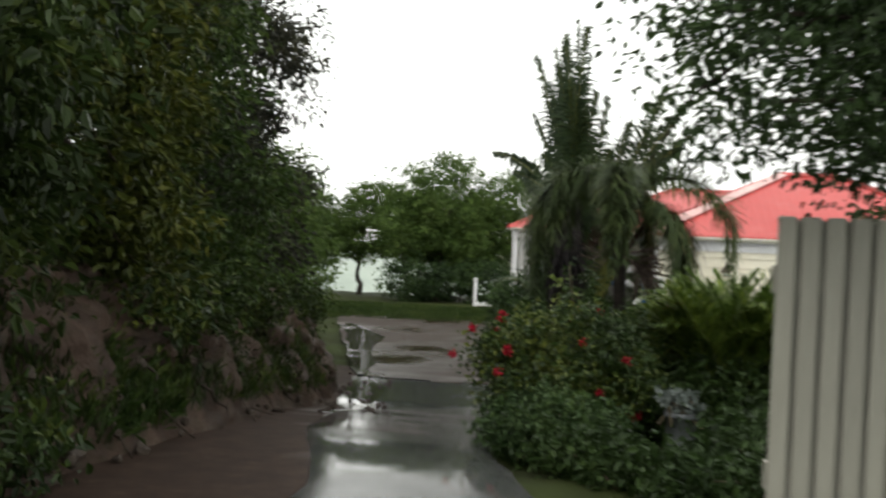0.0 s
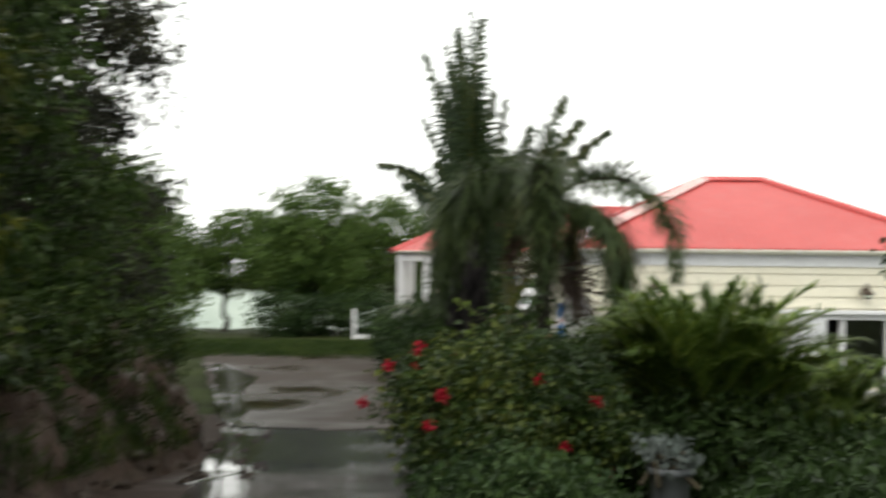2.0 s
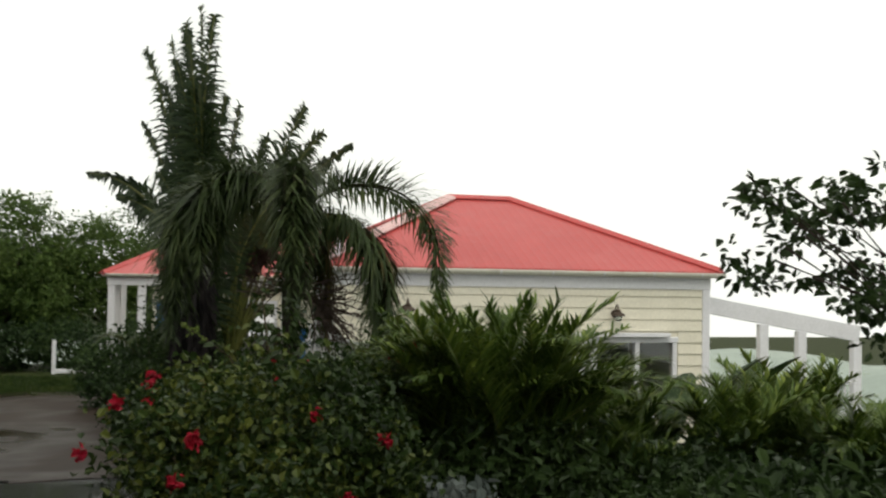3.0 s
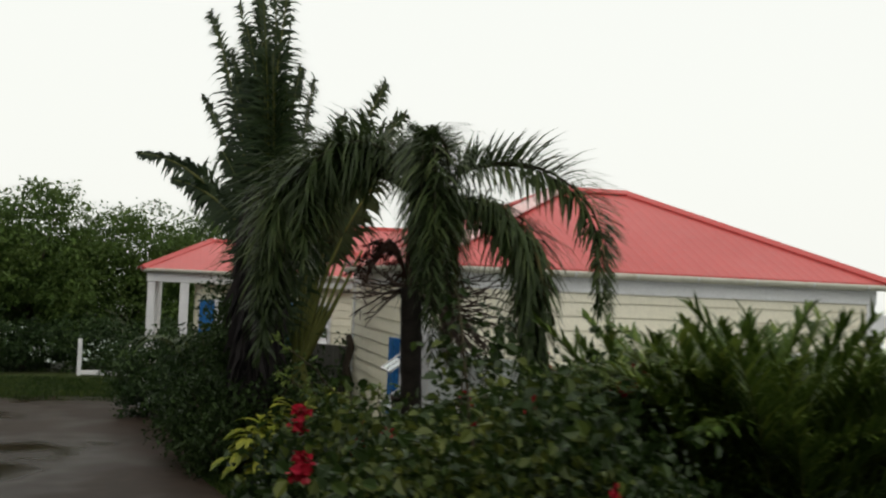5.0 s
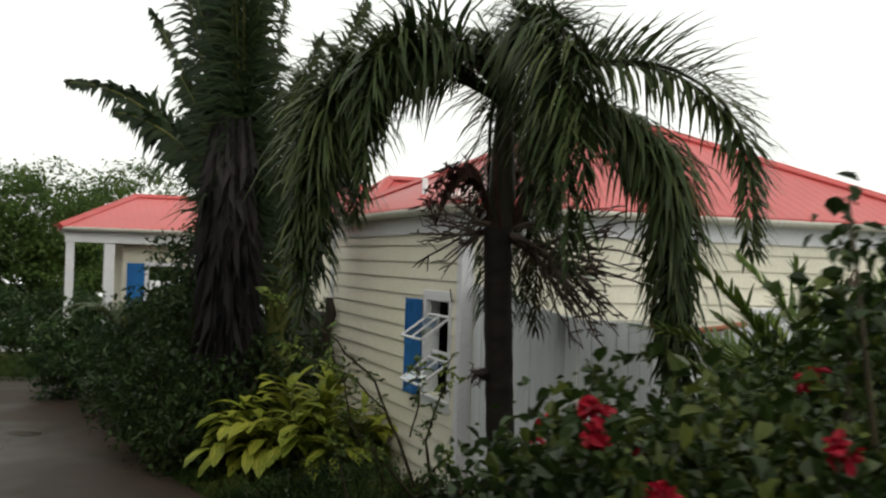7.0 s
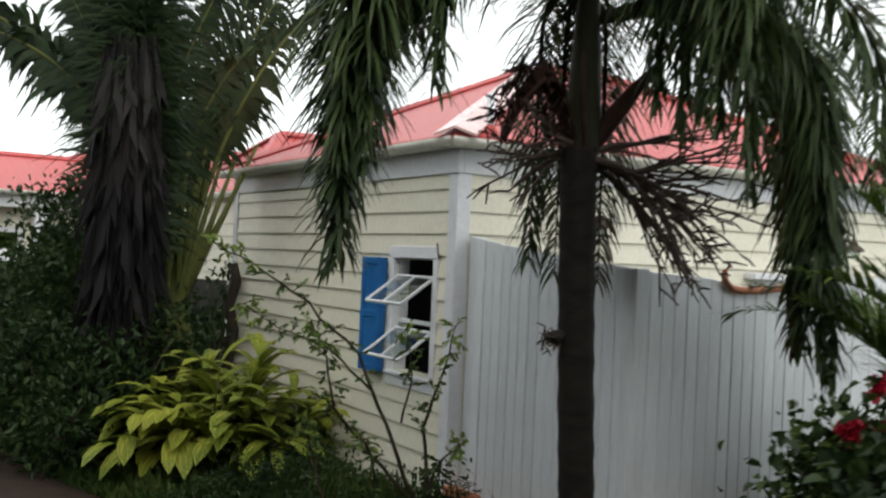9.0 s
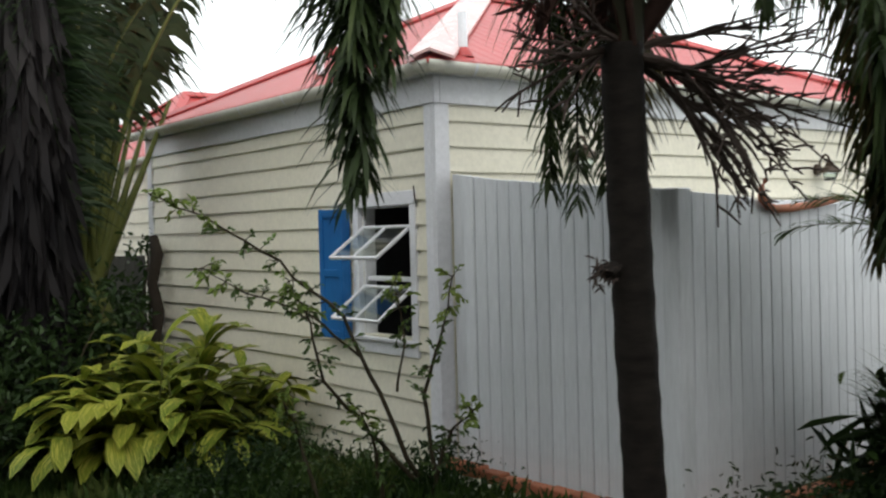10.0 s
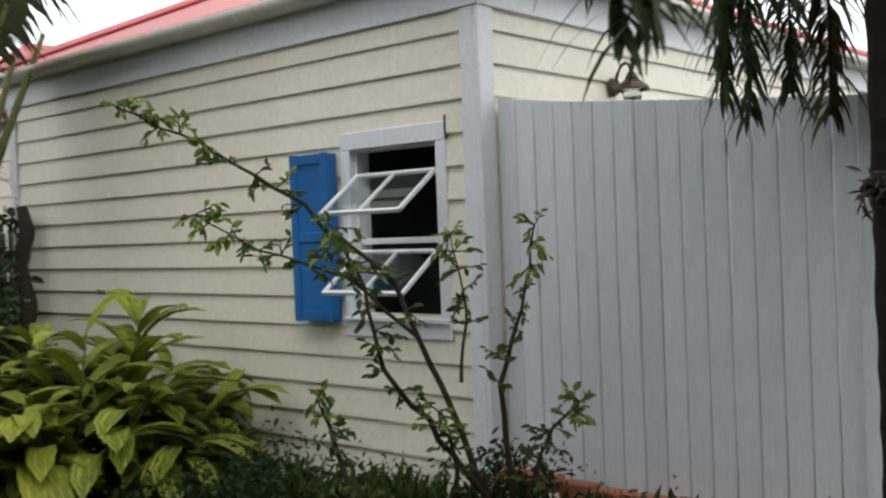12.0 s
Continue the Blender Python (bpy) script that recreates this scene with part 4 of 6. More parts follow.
def fence_run(fence, p, q, top, bottom, material, w=0.112, jitter=0.004, seed=1, gap=0.006):
    """Upright boards from p to q (plan); top and bottom are heights along 0..1."""
    rr = random.Random(seed)
    p, q = Vector((*p, 0)), Vector((*q, 0))
    d = q - p
    n = max(1, int(d.length / w))
    ang = math.degrees(math.atan2(d.y, d.x))
    for i in range(n):
        s = (i + 0.5) / n
        a = p + d * (i / n)
        ob = part("board", fence_board(top(i / n) - bottom(s), top((i + 1) / n) - bottom(s), d.length / n - gap), material, fence)
        out = rr.uniform(-jitter, jitter)
        ob.matrix_basis = Matrix.Translation((a.x, a.y, bottom(s))) @ pose(0, 0, 0, 0, 0, ang + rr.uniform(-0.6, 0.6)) @ pose(gap / 2, out, 0)
    nrm = Vector((-d.y, d.x, 0)).normalized()
    for fr in (0.12, 0.5, 0.86):
        v = []
        for s in (0.0, 1.0):
            e = p + d * s
            z = bottom(s) + (top(s) - bottom(s)) * fr
            for o, u in ((0.018, 0), (0.055, 0), (0.055, 0.09), (0.018, 0.09)):
                v.append((e.x + nrm.x * o, e.y + nrm.y * o, z + u))
        raw("rail", v, [(0, 1, 5, 4), (1, 2, 6, 5), (2, 3, 7, 6), (3, 0, 4, 7), (0, 3, 2, 1), (4, 5, 6, 7)], material, fence)


def sweep(s):
    return float(np.interp(s, (0, 0.25, 0.66, 1), (0.415, 0.35, 0.275, 0.22)))


f1 = thing("board_fence", "pale grey painted board fence with a swept top beside the house", "fence", (1.6, 18.4, -1.65), "garden fences")
fence_run(f1, (1.6, 18.50), (1.62, 16.62), sweep, lambda s: -1.66, FENCE, seed=2)
box("post", (1.56, 16.5, -1.66), (1.68, 16.62, 0.22), FENCE, f1, 0.008)
box("post", (1.60, 18.4, -1.66), (1.70, 18.5, 0.40), FENCE, f1, 0.008)
f2 = thing("board_fence", "pale grey painted board fence with a terracotta-capped dip", "fence", (1.7, 16.5, -1.6), "garden fences")
fence_run(f2, (1.69, 16.52), (4.9, 16.75), lambda s: float(np.interp(s, (0, 0.2, 0.25, 0.4, 0.6, 1), (0.20, 0.17, 0.10, 0.10, 0.17, 0.19))), lambda s: -1.62, FENCE, seed=3)
verts, faces = tube_data([(2.40, 16.53, 0.27), (2.355, 16.53, 0.22), (2.36, 16.53, 0.16), (2.42, 16.53, 0.115), (2.52, 16.54, 0.10), (2.7, 16.55, 0.105), (3.0, 16.57, 0.13), (3.3, 16.59, 0.17)], [0.016, 0.021, 0.024, 0.025, 0.025, 0.025, 0.025, 0.024], 8)
raw("capping", verts, faces, BRICK, f2, "reddish brown curved capping rail", smooth=True)
f3 = thing("board_fence", "beige weathered board fence beside the drive", "fence", (1.7, 2.7, -0.3), "garden fences")
fence_run(f3, (1.17, 2.9), (4.1, 2.75), lambda s: 1.45, lambda s: -0.35, FENCE2, w=0.075, seed=5, gap=0.017)
fence_run(f3, (1.21, 2.93), (4.14, 2.78), lambda s: 1.44, lambda s: -0.35, FENCE2, w=0.075, seed=15)
f4 = thing("board_fence", "weathered dark grey board fence between two houses", "fence", (1.5, 24.8, -2), "garden fences")
fence_run(f4, (1.48, 23.84), (2.1, 25.0), lambda s: -0.12, lambda s: -2.1, GREYWOOD, seed=6)
fence_run(f4, (0.75, 24.66), (1.46, 23.86), lambda s: -0.16, lambda s: -2.1, GREYWOOD, seed=8)

# brick edging along the fence foot
edging = thing("brick_edging", "row of terracotta bricks edging a flower bed", "edging", (1.5, 17.5, -1.62))
bb = bmesh.new()
add_box(bb, (-0.05, -0.1, -0.04), (0.05, 0.1, 0.04), 0.008)
proto = None
rb = random.Random(8)
for i in range(22):
    if i < 9:
        x, y, a = 1.50, 18.42 - i * 0.21, 0
    else:
        x, y, a = 1.72 + (i - 9) * 0.21, 16.36 + (i - 9) * 0.012, 90
    if proto is None:
        proto = part("brick", bb, BRICK, edging)
        ob = proto
    else:
        ob = proto.copy()
        scene.collection.objects.link(ob)
    ob.matrix_basis = pose(x + rb.uniform(-0.008, 0.008), y, -1.60 + rb.uniform(-0.012, 0.012), rb.uniform(-3, 3), rb.uniform(-3, 3), a + rb.uniform(-3, 3))

# ---- trees and shrubs ----
def trunk_arrays(base, top, r0, r1, seed, bend=0.15, steps=9, sides=10):
    rr = random.Random(seed)
    b, t = Vector(base), Vector(top)
    pts, rad = [], []
    for i in range(steps + 1):
        s = i / steps
        p = b.lerp(t, s)
        w = math.sin(math.pi * s) * bend
        p += Vector((w * rr.uniform(-1, 1), w * rr.uniform(-1, 1), 0))
        pts.append(p)
        rad.append((r0 + (r1 - r0) * s) * (1 + (0.5 * (1 - s) ** 6)) * rr.uniform(0.94, 1.06))
    return pts, rad


def tree(name, label, base, fork, blobs, n, size, leaf_mat, seed, r0=0.14, limbs=7, clump=0.35, per=40, ratio=0.5, droop=0.5, group="", category="tree", shell=0.55):
    """Tapered trunk, limbs that reach into the crown, and a crown of small leaves in clumps."""
    e = thing(name, label, category, base, group)
    rr = random.Random(seed)
    pts, rad = trunk_arrays((base[0], base[1], base[2] - 0.2), fork, r0, r0 * 0.6, seed)
    v, f = tube_data(pts, rad, 10)
    raw("trunk", v, f, BARK, e, smooth=True)
    for i in range(limbs):
        c, r = blobs[i % len(blobs)]
        q = Vector(c) + Vector([rr.uniform(-0.75, 0.75) * a for a in r])
        p = Vector(fork).lerp(Vector(pts[-3]), rr.random())
        mid = p.lerp(q, 0.5) + Vector((rr.uniform(-0.2, 0.2), rr.uniform(-0.2, 0.2), 0.15))
        v, f = tube_data([p, p.lerp(mid, 0.5) + Vector((0, 0, 0.06)), mid, mid.lerp(q, 0.5), q], [r0 * 0.5, r0 * 0.4, r0 * 0.28, r0 * 0.17, 0.008], 6)
        raw("limb", v, f, BARK, e, smooth=True)
    leaf_mass("crown", seed, blobs, n, size, leaf_mat, e, "", clump, per, droop, ratio, shell=shell)
    return e


def shrub(name, label, base, blobs, n, size, leaf_mat, seed, stems=9, clump=0.18, per=22, ratio=0.5, flowers=(), group="", category="shrub", droop=0.35, shell=0.45):
    e = thing(name, label, category, base, group)
    rr = random.Random(seed)
    v, f = [], []
    for i in range(stems):
        c, r = blobs[i % len(blobs)]
        q = Vector(c) + Vector([rr.uniform(-0.8, 0.8) * a for a in r])
        p = Vector(base) + Vector((rr.uniform(-0.25, 0.25), rr.uniform(-0.25, 0.25), -0.1))
        mid = p.lerp(q, 0.55) + Vector((rr.uniform(-0.1, 0.1), rr.uniform(-0.1, 0.1), 0.1))
        tube_data([p, mid, q], [0.022, 0.014, 0.005], 5, v, f)
    raw("stem", v, f, STEM, e, smooth=True)
    leaf_mass("leaves", seed, blobs, n, size, leaf_mat, e, "", clump, per, droop, ratio, floor=base[2] - 0.05, shell=shell)
    for c in flowers:
        flower(e, c, rr)
    return e


def flower(parent, c, rr, size=0.045):
    """A loose head of red petals."""
    n = 24
    rng = np.random.default_rng(rr.randrange(10 ** 6))
    pos = np.array(c) + rng.normal(size=(n, 3)) * 0.016
    along = rng.normal(size=(n, 3))
    ln = size * (0.7 + 0.6 * rng.random(n))
    v, f, uv = leaf_arrays(rng, pos, along, ln, ln * 0.85)
    raw("flower", v, f, PETAL, parent, "red flower head", uv=uv)


GZ = ground_z
HEDGE = Vector((-0.12, 0.05, -0.05))
# dark trees over the bank
bank_trees = [
    ((-4.6, 4.2), [((-4.2, 4.4, 2.6), (1.6, 2.0, 1.9)), ((-4.6, 3.6, 4.4), (1.7, 2.0, 1.7)), ((-3.9, 5.2, 1.5), (0.9, 1.2, 0.7))], 21),
    ((-5.4, 8.0), [((-4.9, 8.2, 2.2), (1.7, 2.2, 1.7)), ((-5.6, 8.2, 4.4), (2.0, 2.2, 2.0)), ((-4.2, 8.6, 1.0), (0.9, 1.3, 0.7))], 22),
    ((-6.0, 12.2), [((-5.5, 12.2, 1.7), (1.6, 2.2, 1.6)), ((-6.2, 12.2, 4.0), (2.0, 2.3, 2.0)), ((-6.3, 12.4, 5.8), (1.8, 1.8, 1.5)), ((-4.8, 12.2, 0.7), (0.8, 1.5, 0.7))], 23),
    ((-7.0, 16.5), [((-6.3, 16.6, 1.6), (1.6, 2.0, 1.7)), ((-6.9, 17.0, 4.0), (1.9, 2.2, 2.0)), ((-7.0, 17.2, 5.9), (1.7, 1.7, 1.4)), ((-5.5, 16.4, 0.4), (0.8, 1.5, 0.7))], 24),
]
for ((x, y), blobs, sd), leaf in zip(bank_trees, (L_BANK, L_OLIVE, L_MID, L_DUSK)):
    tree("tree", "tall dark broadleaf tree overhanging an earth bank", (x, y, GZ(y) + 1.9), (x + 0.2, y, GZ(y) + 3.6), blobs, 46000, 0.105, leaf, sd, 0.2, 9, 0.26, 230, group="trees over the bank", shell=0.45)
# lighter trees past the bank
for (x, y), blobs, sd in [
    ((-7.2, 21.5), [((-6.6, 20.6, 0.2), (1.3, 1.8, 1.5)), ((-7.2, 21.4, 1.6), (1.4, 1.8, 1.3))], 31),
    ((-8.6, 25.5), [((-8.4, 25.5, -0.1), (1.3, 2.0, 1.5)), ((-8.8, 25.6, 1.3), (1.3, 1.8, 1.2))], 32),
    ((-11.0, 31.5), [((-10.6, 31.5, 0.2), (1.6, 2.0, 1.9)), ((-11, 31.5, 1.6), (1.4, 1.8, 1.2))], 33),
]:
    tree("tree", "light green bushy tree at the end of the bank", (x, y, GZ(y)), (x, y, GZ(y) + 1.4), blobs, 16000, 0.10, L_FAR, sd, 0.1, 7, 0.18, 50, group="light trees")
# vines and shrubs hanging on the bank face
for i, (x, y, h, r) in enumerate([(-3.35, 5.4, 0.3, 0.45), (-3.6, 8.6, 1.2, 0.4), (-3.7, 9.6, 1.3, 0.5), (-4.2, 13.0, 1.5, 0.55), (-4.9, 16.8, 1.5, 0.5), (-5.4, 18.6, 1.0, 0.5), (-3.1, 4.2, 0.25, 0.5)]):
    shrub("bank_shrub", "low leafy shrub clinging to the soil bank", (x, y, GZ(y) + h - 0.3), [((x, y, GZ(y) + h), (r, r * 1.4, r * 0.7))], 1500, 0.09, L_HIB if i in (0, 1) else L_BANK, 60 + i, 6, 0.14, 20, group="shrubs on the bank")


def grass(name, label, seed, n, spread, size, material=L_GRASS):
    """Blades of grass; spread gives (x, y, z) for two random numbers."""
    rng = np.random.default_rng(seed)
    pos = np.array([spread(a, b) for a, b in rng.random((n, 2))])
    along = rng.normal(size=(n, 3)) * 0.45 + np.array([0, 0, 1.0])
    ln = size * (0.5 + rng.random(n))
    v, f, uv = leaf_arrays(rng, pos, along, ln, ln * 0.09 + 0.004)
    return tagged(raw(name, v, f, material, None, "", uv=uv), label, "grass", kind="stuff")


grass("bank_grass", "bright long grass at the foot of the bank", 70, 1300, lambda a, b: (edge(TOE, 6.6 + 1.9 * b) - 0.5 * a - 0.1, 6.6 + 1.9 * b, GZ(6.6 + 1.9 * b) + 0.75 * a + 0.1), 0.2)
grass("bed_grass", "dense green groundcover in the bed by the house", 71, 7000, lambda a, b: (-0.5 + 1.75 * a, 16.3 + 4.9 * b, GZ(16.3 + 4.9 * b) - 0.03 + 0.10 * a), 0.22)
grass("bed_grass", "weeds along the fence foot", 72, 5000, lambda a, b: (0.4 + 3.4 * a, 15.1 + 1.0 * b, GZ(15.1 + b) - 0.02), 0.2)
grass("lawn_grass", "short wet lawn beyond the yard", 73, 16000, lambda a, b: (-11 + 8.5 * a, 32 + 6.5 * b, GZ(32 + 6.5 * b) - 0.02), 0.12)
grass("verge_grass", "short grass at the edge of the drive", 74, 6000, lambda a, b: (edge(RIGHT_EDGE, 16 + 6 * b) - 0.05 + 0.9 * a, 16 + 6 * b, GZ(16 + 6 * b)), 0.13)

grass("bank_fern", "small ferns and weeds rooted in the soil bank", 75, 8000, lambda a, b: (edge(TOE, 4 + 15 * b) - 0.05 - 0.75 * a ** 0.8, 4 + 15 * b, GZ(4 + 15 * b) + 0.2 + 1.1 * a ** 0.8), 0.15, L_BANK)


def root(y, h, seed):
    """A bare root that hangs down the bank's face."""
    rr = random.Random(seed)
    x = edge(TOE, y)
    pts = []
    for k in range(7):
        q = h * (1 - k / 6)
        pts.append((x - q * 0.62 + 0.10 + rr.uniform(-0.04, 0.04), y + rr.uniform(-0.09, 0.09) + 0.1 * k * rr.uniform(-0.4, 0.6), GZ(y) + q))
    v, f = tube_data(pts, [0.022 - 0.0027 * k for k in range(7)], 6)
    tagged(raw("root", v, f, BARK, None, "", smooth=True), "bare brown root hanging down the soil bank", "root", "roots in the bank")


for i in range(12):
    root(7 + i * 0.98, 0.9 + 0.35 * math.sin(i * 2.3), 800 + i)

# trees that close the yard
for i, (x, y, h, r, sd) in enumerate([(-3.4, 47, 6.2, 2.3, 41), (-6.8, 45, 6.6, 2.2, 42), (-7.6, 48.5, 5.2, 1.9, 43), (-14.5, 46, 5.6, 2.2, 44), (-0.2, 50, 6.6, 2.4, 45), (-17.5, 44, 6.5, 2.6, 46), (3.0, 52, 5.5, 2.4, 47)]):
    z = GZ(y)
    tree("tree", "round light green tree closing the yard", (x, y, z), (x, y, z + h * 0.3),
         [((x, y, z + h * 0.68), (r, r, h * 0.3)), ((x - r * 0.5, y - 0.5, z + h * 0.5), (r * 0.8, r * 0.8, h * 0.24)), ((x + r * 0.6, y, z + h * 0.45), (r * 0.7, r * 0.8, h * 0.25))],
         24000, 0.15, L_FAR, sd, 0.14, 8, 0.25, 60, group="yard trees", shell=0.4)
for i, (x, y) in enumerate([(-4.2, 42.5), (-6.0, 43), (-7.6, 42), (-2.2, 43), (-13, 41), (-15.5, 41), (-19, 42)]):
    shrub("hedge_shrub", "dark dense shrub under the yard trees", (x, y, GZ(y)), [((x, y, GZ(y) + 0.8), (1.2, 1.0, 0.9))], 3000, 0.15, L_DARKBUSH, 80 + i, 6, 0.25, 25, group="yard shrubs")
x, y, z = -11.0, 47.0, GZ(47)
tree("tree", "slender light green tree with a bare lower trunk", (x, y, z), (x, y, z + 1.7), [((x, y, 0.6), (1.5, 1.5, 1.5)), ((x + 0.6, y, 1.8), (1.2, 1.2, 1.1)), ((x - 1.2, y, 0.4), (1.1, 1.2, 1.1))], 14000, 0.14, L_FAR, 48, 0.13, 8, 0.22, 60, group="yard trees")
# thin bare sapling rising behind the bank
v, f = tube_data([(-11.5, 33, -2), (-11.45, 33, 0.5), (-11.3, 33, 2.2), (-11.15, 33, 3.1)], [0.05, 0.04, 0.025, 0.008], 6)
sap = thing("sapling", "thin sapling with sparse top leaves", "tree", (-11.5, 33, -2))
raw("trunk", v, f, BARK, sap, smooth=True)
leaf_mass("crown", 90, [((-11.2, 33, 2.9), (0.5, 0.5, 0.45))], 260, 0.2, L_BANK, sap, "", 0.2, 14)

# leafy boughs over the beige fence
shade = tree("tree", "broadleaf tree with small dark leaves hanging over a fence", (3.0, 2.1, GZ(2)), (2.6, 2.1, 1.9), [((1.3, 2.7, 2.0), (0.5, 0.6, 0.4)), ((2.1, 2.9, 2.4), (0.9, 0.8, 0.6)), ((1.15, 2.9, 2.45), (0.4, 0.5, 0.3)), ((1.9, 3.3, 1.9), (0.6, 0.5, 0.4))], 36000, 0.031, L_SHADE, 51, 0.05, 18, 0.12, 80, 0.55)
v, f = tube_data([(1.3, 2.9, 2.1), (1.1, 2.95, 2.0), (0.9, 3.0, 1.85), (0.76, 3.0, 1.62)], [0.012, 0.009, 0.006, 0.003], 5)
raw("limb", v, f, BARK, shade, smooth=True)
tagged(leaf_mass("leaves", 511, [((0.78, 3.0, 1.64), (0.05, 0.06, 0.06)), ((0.86, 3.0, 1.80), (0.05, 0.06, 0.06)), ((0.98, 2.98, 1.9), (0.06, 0.06, 0.07)), ((1.08, 2.95, 2.02), (0.08, 0.08, 0.06))], 90, 0.046, L_SHADE, shade, "", 0.035, 5, 0.6, 0.55), kind="stuff")
tree("tree", "sparse tree with curled dark leaves on thin branches", (5.0, 9.9, GZ(9.9)), (4.5, 9.6, 0.5), [((2.98, 9.4, 1.5), (0.10, 0.2, 0.22)), ((3.05, 9.4, 1.12), (0.22, 0.3, 0.18)), ((3.38, 9.45, 1.5), (0.30, 0.3, 0.22)), ((4.0, 9.5, 1.25), (0.42, 0.4, 0.5)), ((3.5, 9.4, 0.95), (0.3, 0.3, 0.14)), ((4.05, 9.4, 0.7), (0.3, 0.3, 0.3))], 1500, 0.068, L_SHADE, 52, 0.024, 16, 0.055, 20, 0.65)

# tall grey pot with a silvery plant, standing among the shrubs
def plant_pot(x, y, top, h):
    e = thing("plant_pot", "tall tapered grey concrete pot standing among shrubs", "pot", (x, y, top - h))
    prof = [(0.105, 0.0), (0.12, 0.0), (0.15, h * 0.55), (0.168, h - 0.06), (0.185, h - 0.055), (0.185, h), (0.16, h), (0.15, h - 0.05), (0.02, h - 0.06)]
    verts, faces, m = [], [], 24
    for r, z in prof:
        for k in range(m):
            w = 2 * math.pi * k / m
            verts.append((x + r * math.cos(w), y + r * math.sin(w), top - h + z))
    for i in range(len(prof) - 1):
        for k in range(m):
            faces.append((i * m + k, i * m + (k + 1) % m, (i + 1) * m + (k + 1) % m, (i + 1) * m + k))
    faces.append(tuple(range(m))[::-1])
    raw("body", verts, faces, PLINTH, e, smooth=True)
    p = shrub("potted_plant", "silvery pale-leaved plant growing in a grey pot", (x, y, top - 0.04), [((x, y, top + 0.10), (0.22, 0.18, 0.08)), ((x - 0.12, y, top + 0.10), (0.10, 0.10, 0.07))], 300, 0.075, L_PALE, 95, 9, 0.06, 14, 0.7)


plant_pot(1.50, 10.5, -0.60, 0.8)

# hibiscus hedge beside the drive
bush = shrub("round_bush", "dense rounded dark green bush beside the drive", (0.4, 8.9, GZ(8.9)), [((0.33, 8.8, -0.52), (0.52, 0.62, 0.32)), ((0.58, 9.2, -0.6), (0.36, 0.46, 0.32)), ((0.1, 9.3, -0.7), (0.4, 0.5, 0.3))], 11000, 0.058, L_DARKBUSH, 101, 10, 0.12, 24, 0.6)
bush.location += HEDGE
for i, (x, y, zt, r) in enumerate([(0.95, 7.6, -0.45, 0.36), (1.75, 7.0, -0.4, 0.42), (0.6, 7.9, -0.42, 0.32), (1.35, 7.3, -0.5, 0.36)]):
    g = GZ(y)
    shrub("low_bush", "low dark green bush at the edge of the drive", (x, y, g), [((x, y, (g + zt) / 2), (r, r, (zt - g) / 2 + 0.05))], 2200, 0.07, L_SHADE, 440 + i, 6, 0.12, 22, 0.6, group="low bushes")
hib = [
    ((0.1, 10.7), [((0.1, 10.4, -0.38), (0.55, 0.6, 0.42)), ((0.35, 10.9, -0.1), (0.68, 0.7, 0.58)), ((0.82, 11.0, -0.35), (0.48, 0.6, 0.55)), ((-0.25, 10.7, -0.1), (0.4, 0.4, 0.3))],
     [(-0.85, 10.3, -0.05), (-0.2, 9.75, 0.1), (1.1, 10.9, -0.75), (1.2, 10.85, -0.7), (0.75, 10.2, -0.35), (-0.65, 10.4, 0.23), (0.55, 10.25, 0.15), (-0.3, 9.8, -0.15), (1.03, 10.48, -0.05)], 102),
    ((0.2, 12.2), [((0.0, 12.0, -0.3), (0.65, 0.8, 0.65)), ((0.7, 12.2, -0.4), (0.7, 0.8, 0.7)), ((-0.1, 12.9, -0.6), (0.5, 0.6, 0.5))],
     [(0.09, 13.5, -0.04), (0.05, 13.45, -0.12), (-0.1, 12.4, 0.0), (0.4, 11.6, 0.25), (0.7, 11.7, 0.35), (-0.45, 11.8, -0.3), (-0.3, 12.6, -0.35), (-0.2, 13.2, -0.35), (-0.15, 13.25, -0.25), (0.35, 11.5, -0.1), (-0.5, 11.96, 0.19), (-0.47, 12.02, 0.24), (-0.11, 11.42, 0.23), (-0.5, 11.6, 0.08), (0.46, 12.21, 0.3)], 103),
    ((1.5, 13.2), [((1.4, 13.2, -0.3), (0.7, 0.7, 0.65)), ((1.5, 14.4, -0.7), (0.45, 0.5, 0.42)), ((1.9, 12.7, 0.05), (0.5, 0.5, 0.4))],
     [(1.75, 14.7, -0.2), (1.72, 14.75, -0.28), (1.8, 14.8, -0.24), (1.65, 14.6, -0.4), (1.6, 14.65, -0.45), (1.83, 12.86, 0.34), (1.78, 12.8, 0.3), (1.88, 12.84, 0.26), (1.54, 12.44, 0.36), (1.75, 12.65, 0.47), (1.63, 12.44, 0.4), (1.71, 12.46, 0.44), (1.12, 14.46, -0.40), (1.10, 14.42, -0.34)], 104),
]
for (x, y), blobs, fl, sd in hib:
    e = shrub("hibiscus_shrub", "tall hibiscus shrub with broad green leaves and red flowers", (x, y, GZ(y)), blobs, 15000, 0.057, L_HIB, sd, 16, 0.13, 30, 0.75, fl, "flowering hedge")
    e.location += HEDGE
# tall thin shoots standing above the hedge
for i, (x, y, z) in enumerate([(0.32, 11.95, 0.9), (0.6, 12.1, 0.75), (1.5, 12.6, 0.7)]):
    e = shrub("hibiscus_shoot", "thin upright hibiscus shoot with sparse leaves", (x, y, GZ(y)), [((x, y, z - 0.25), (0.10, 0.10, 0.35))], 110, 0.06, L_HIB, 120 + i, 2, 0.06, 6, 0.75, (), "hibiscus shoots")
    e.location += HEDGE


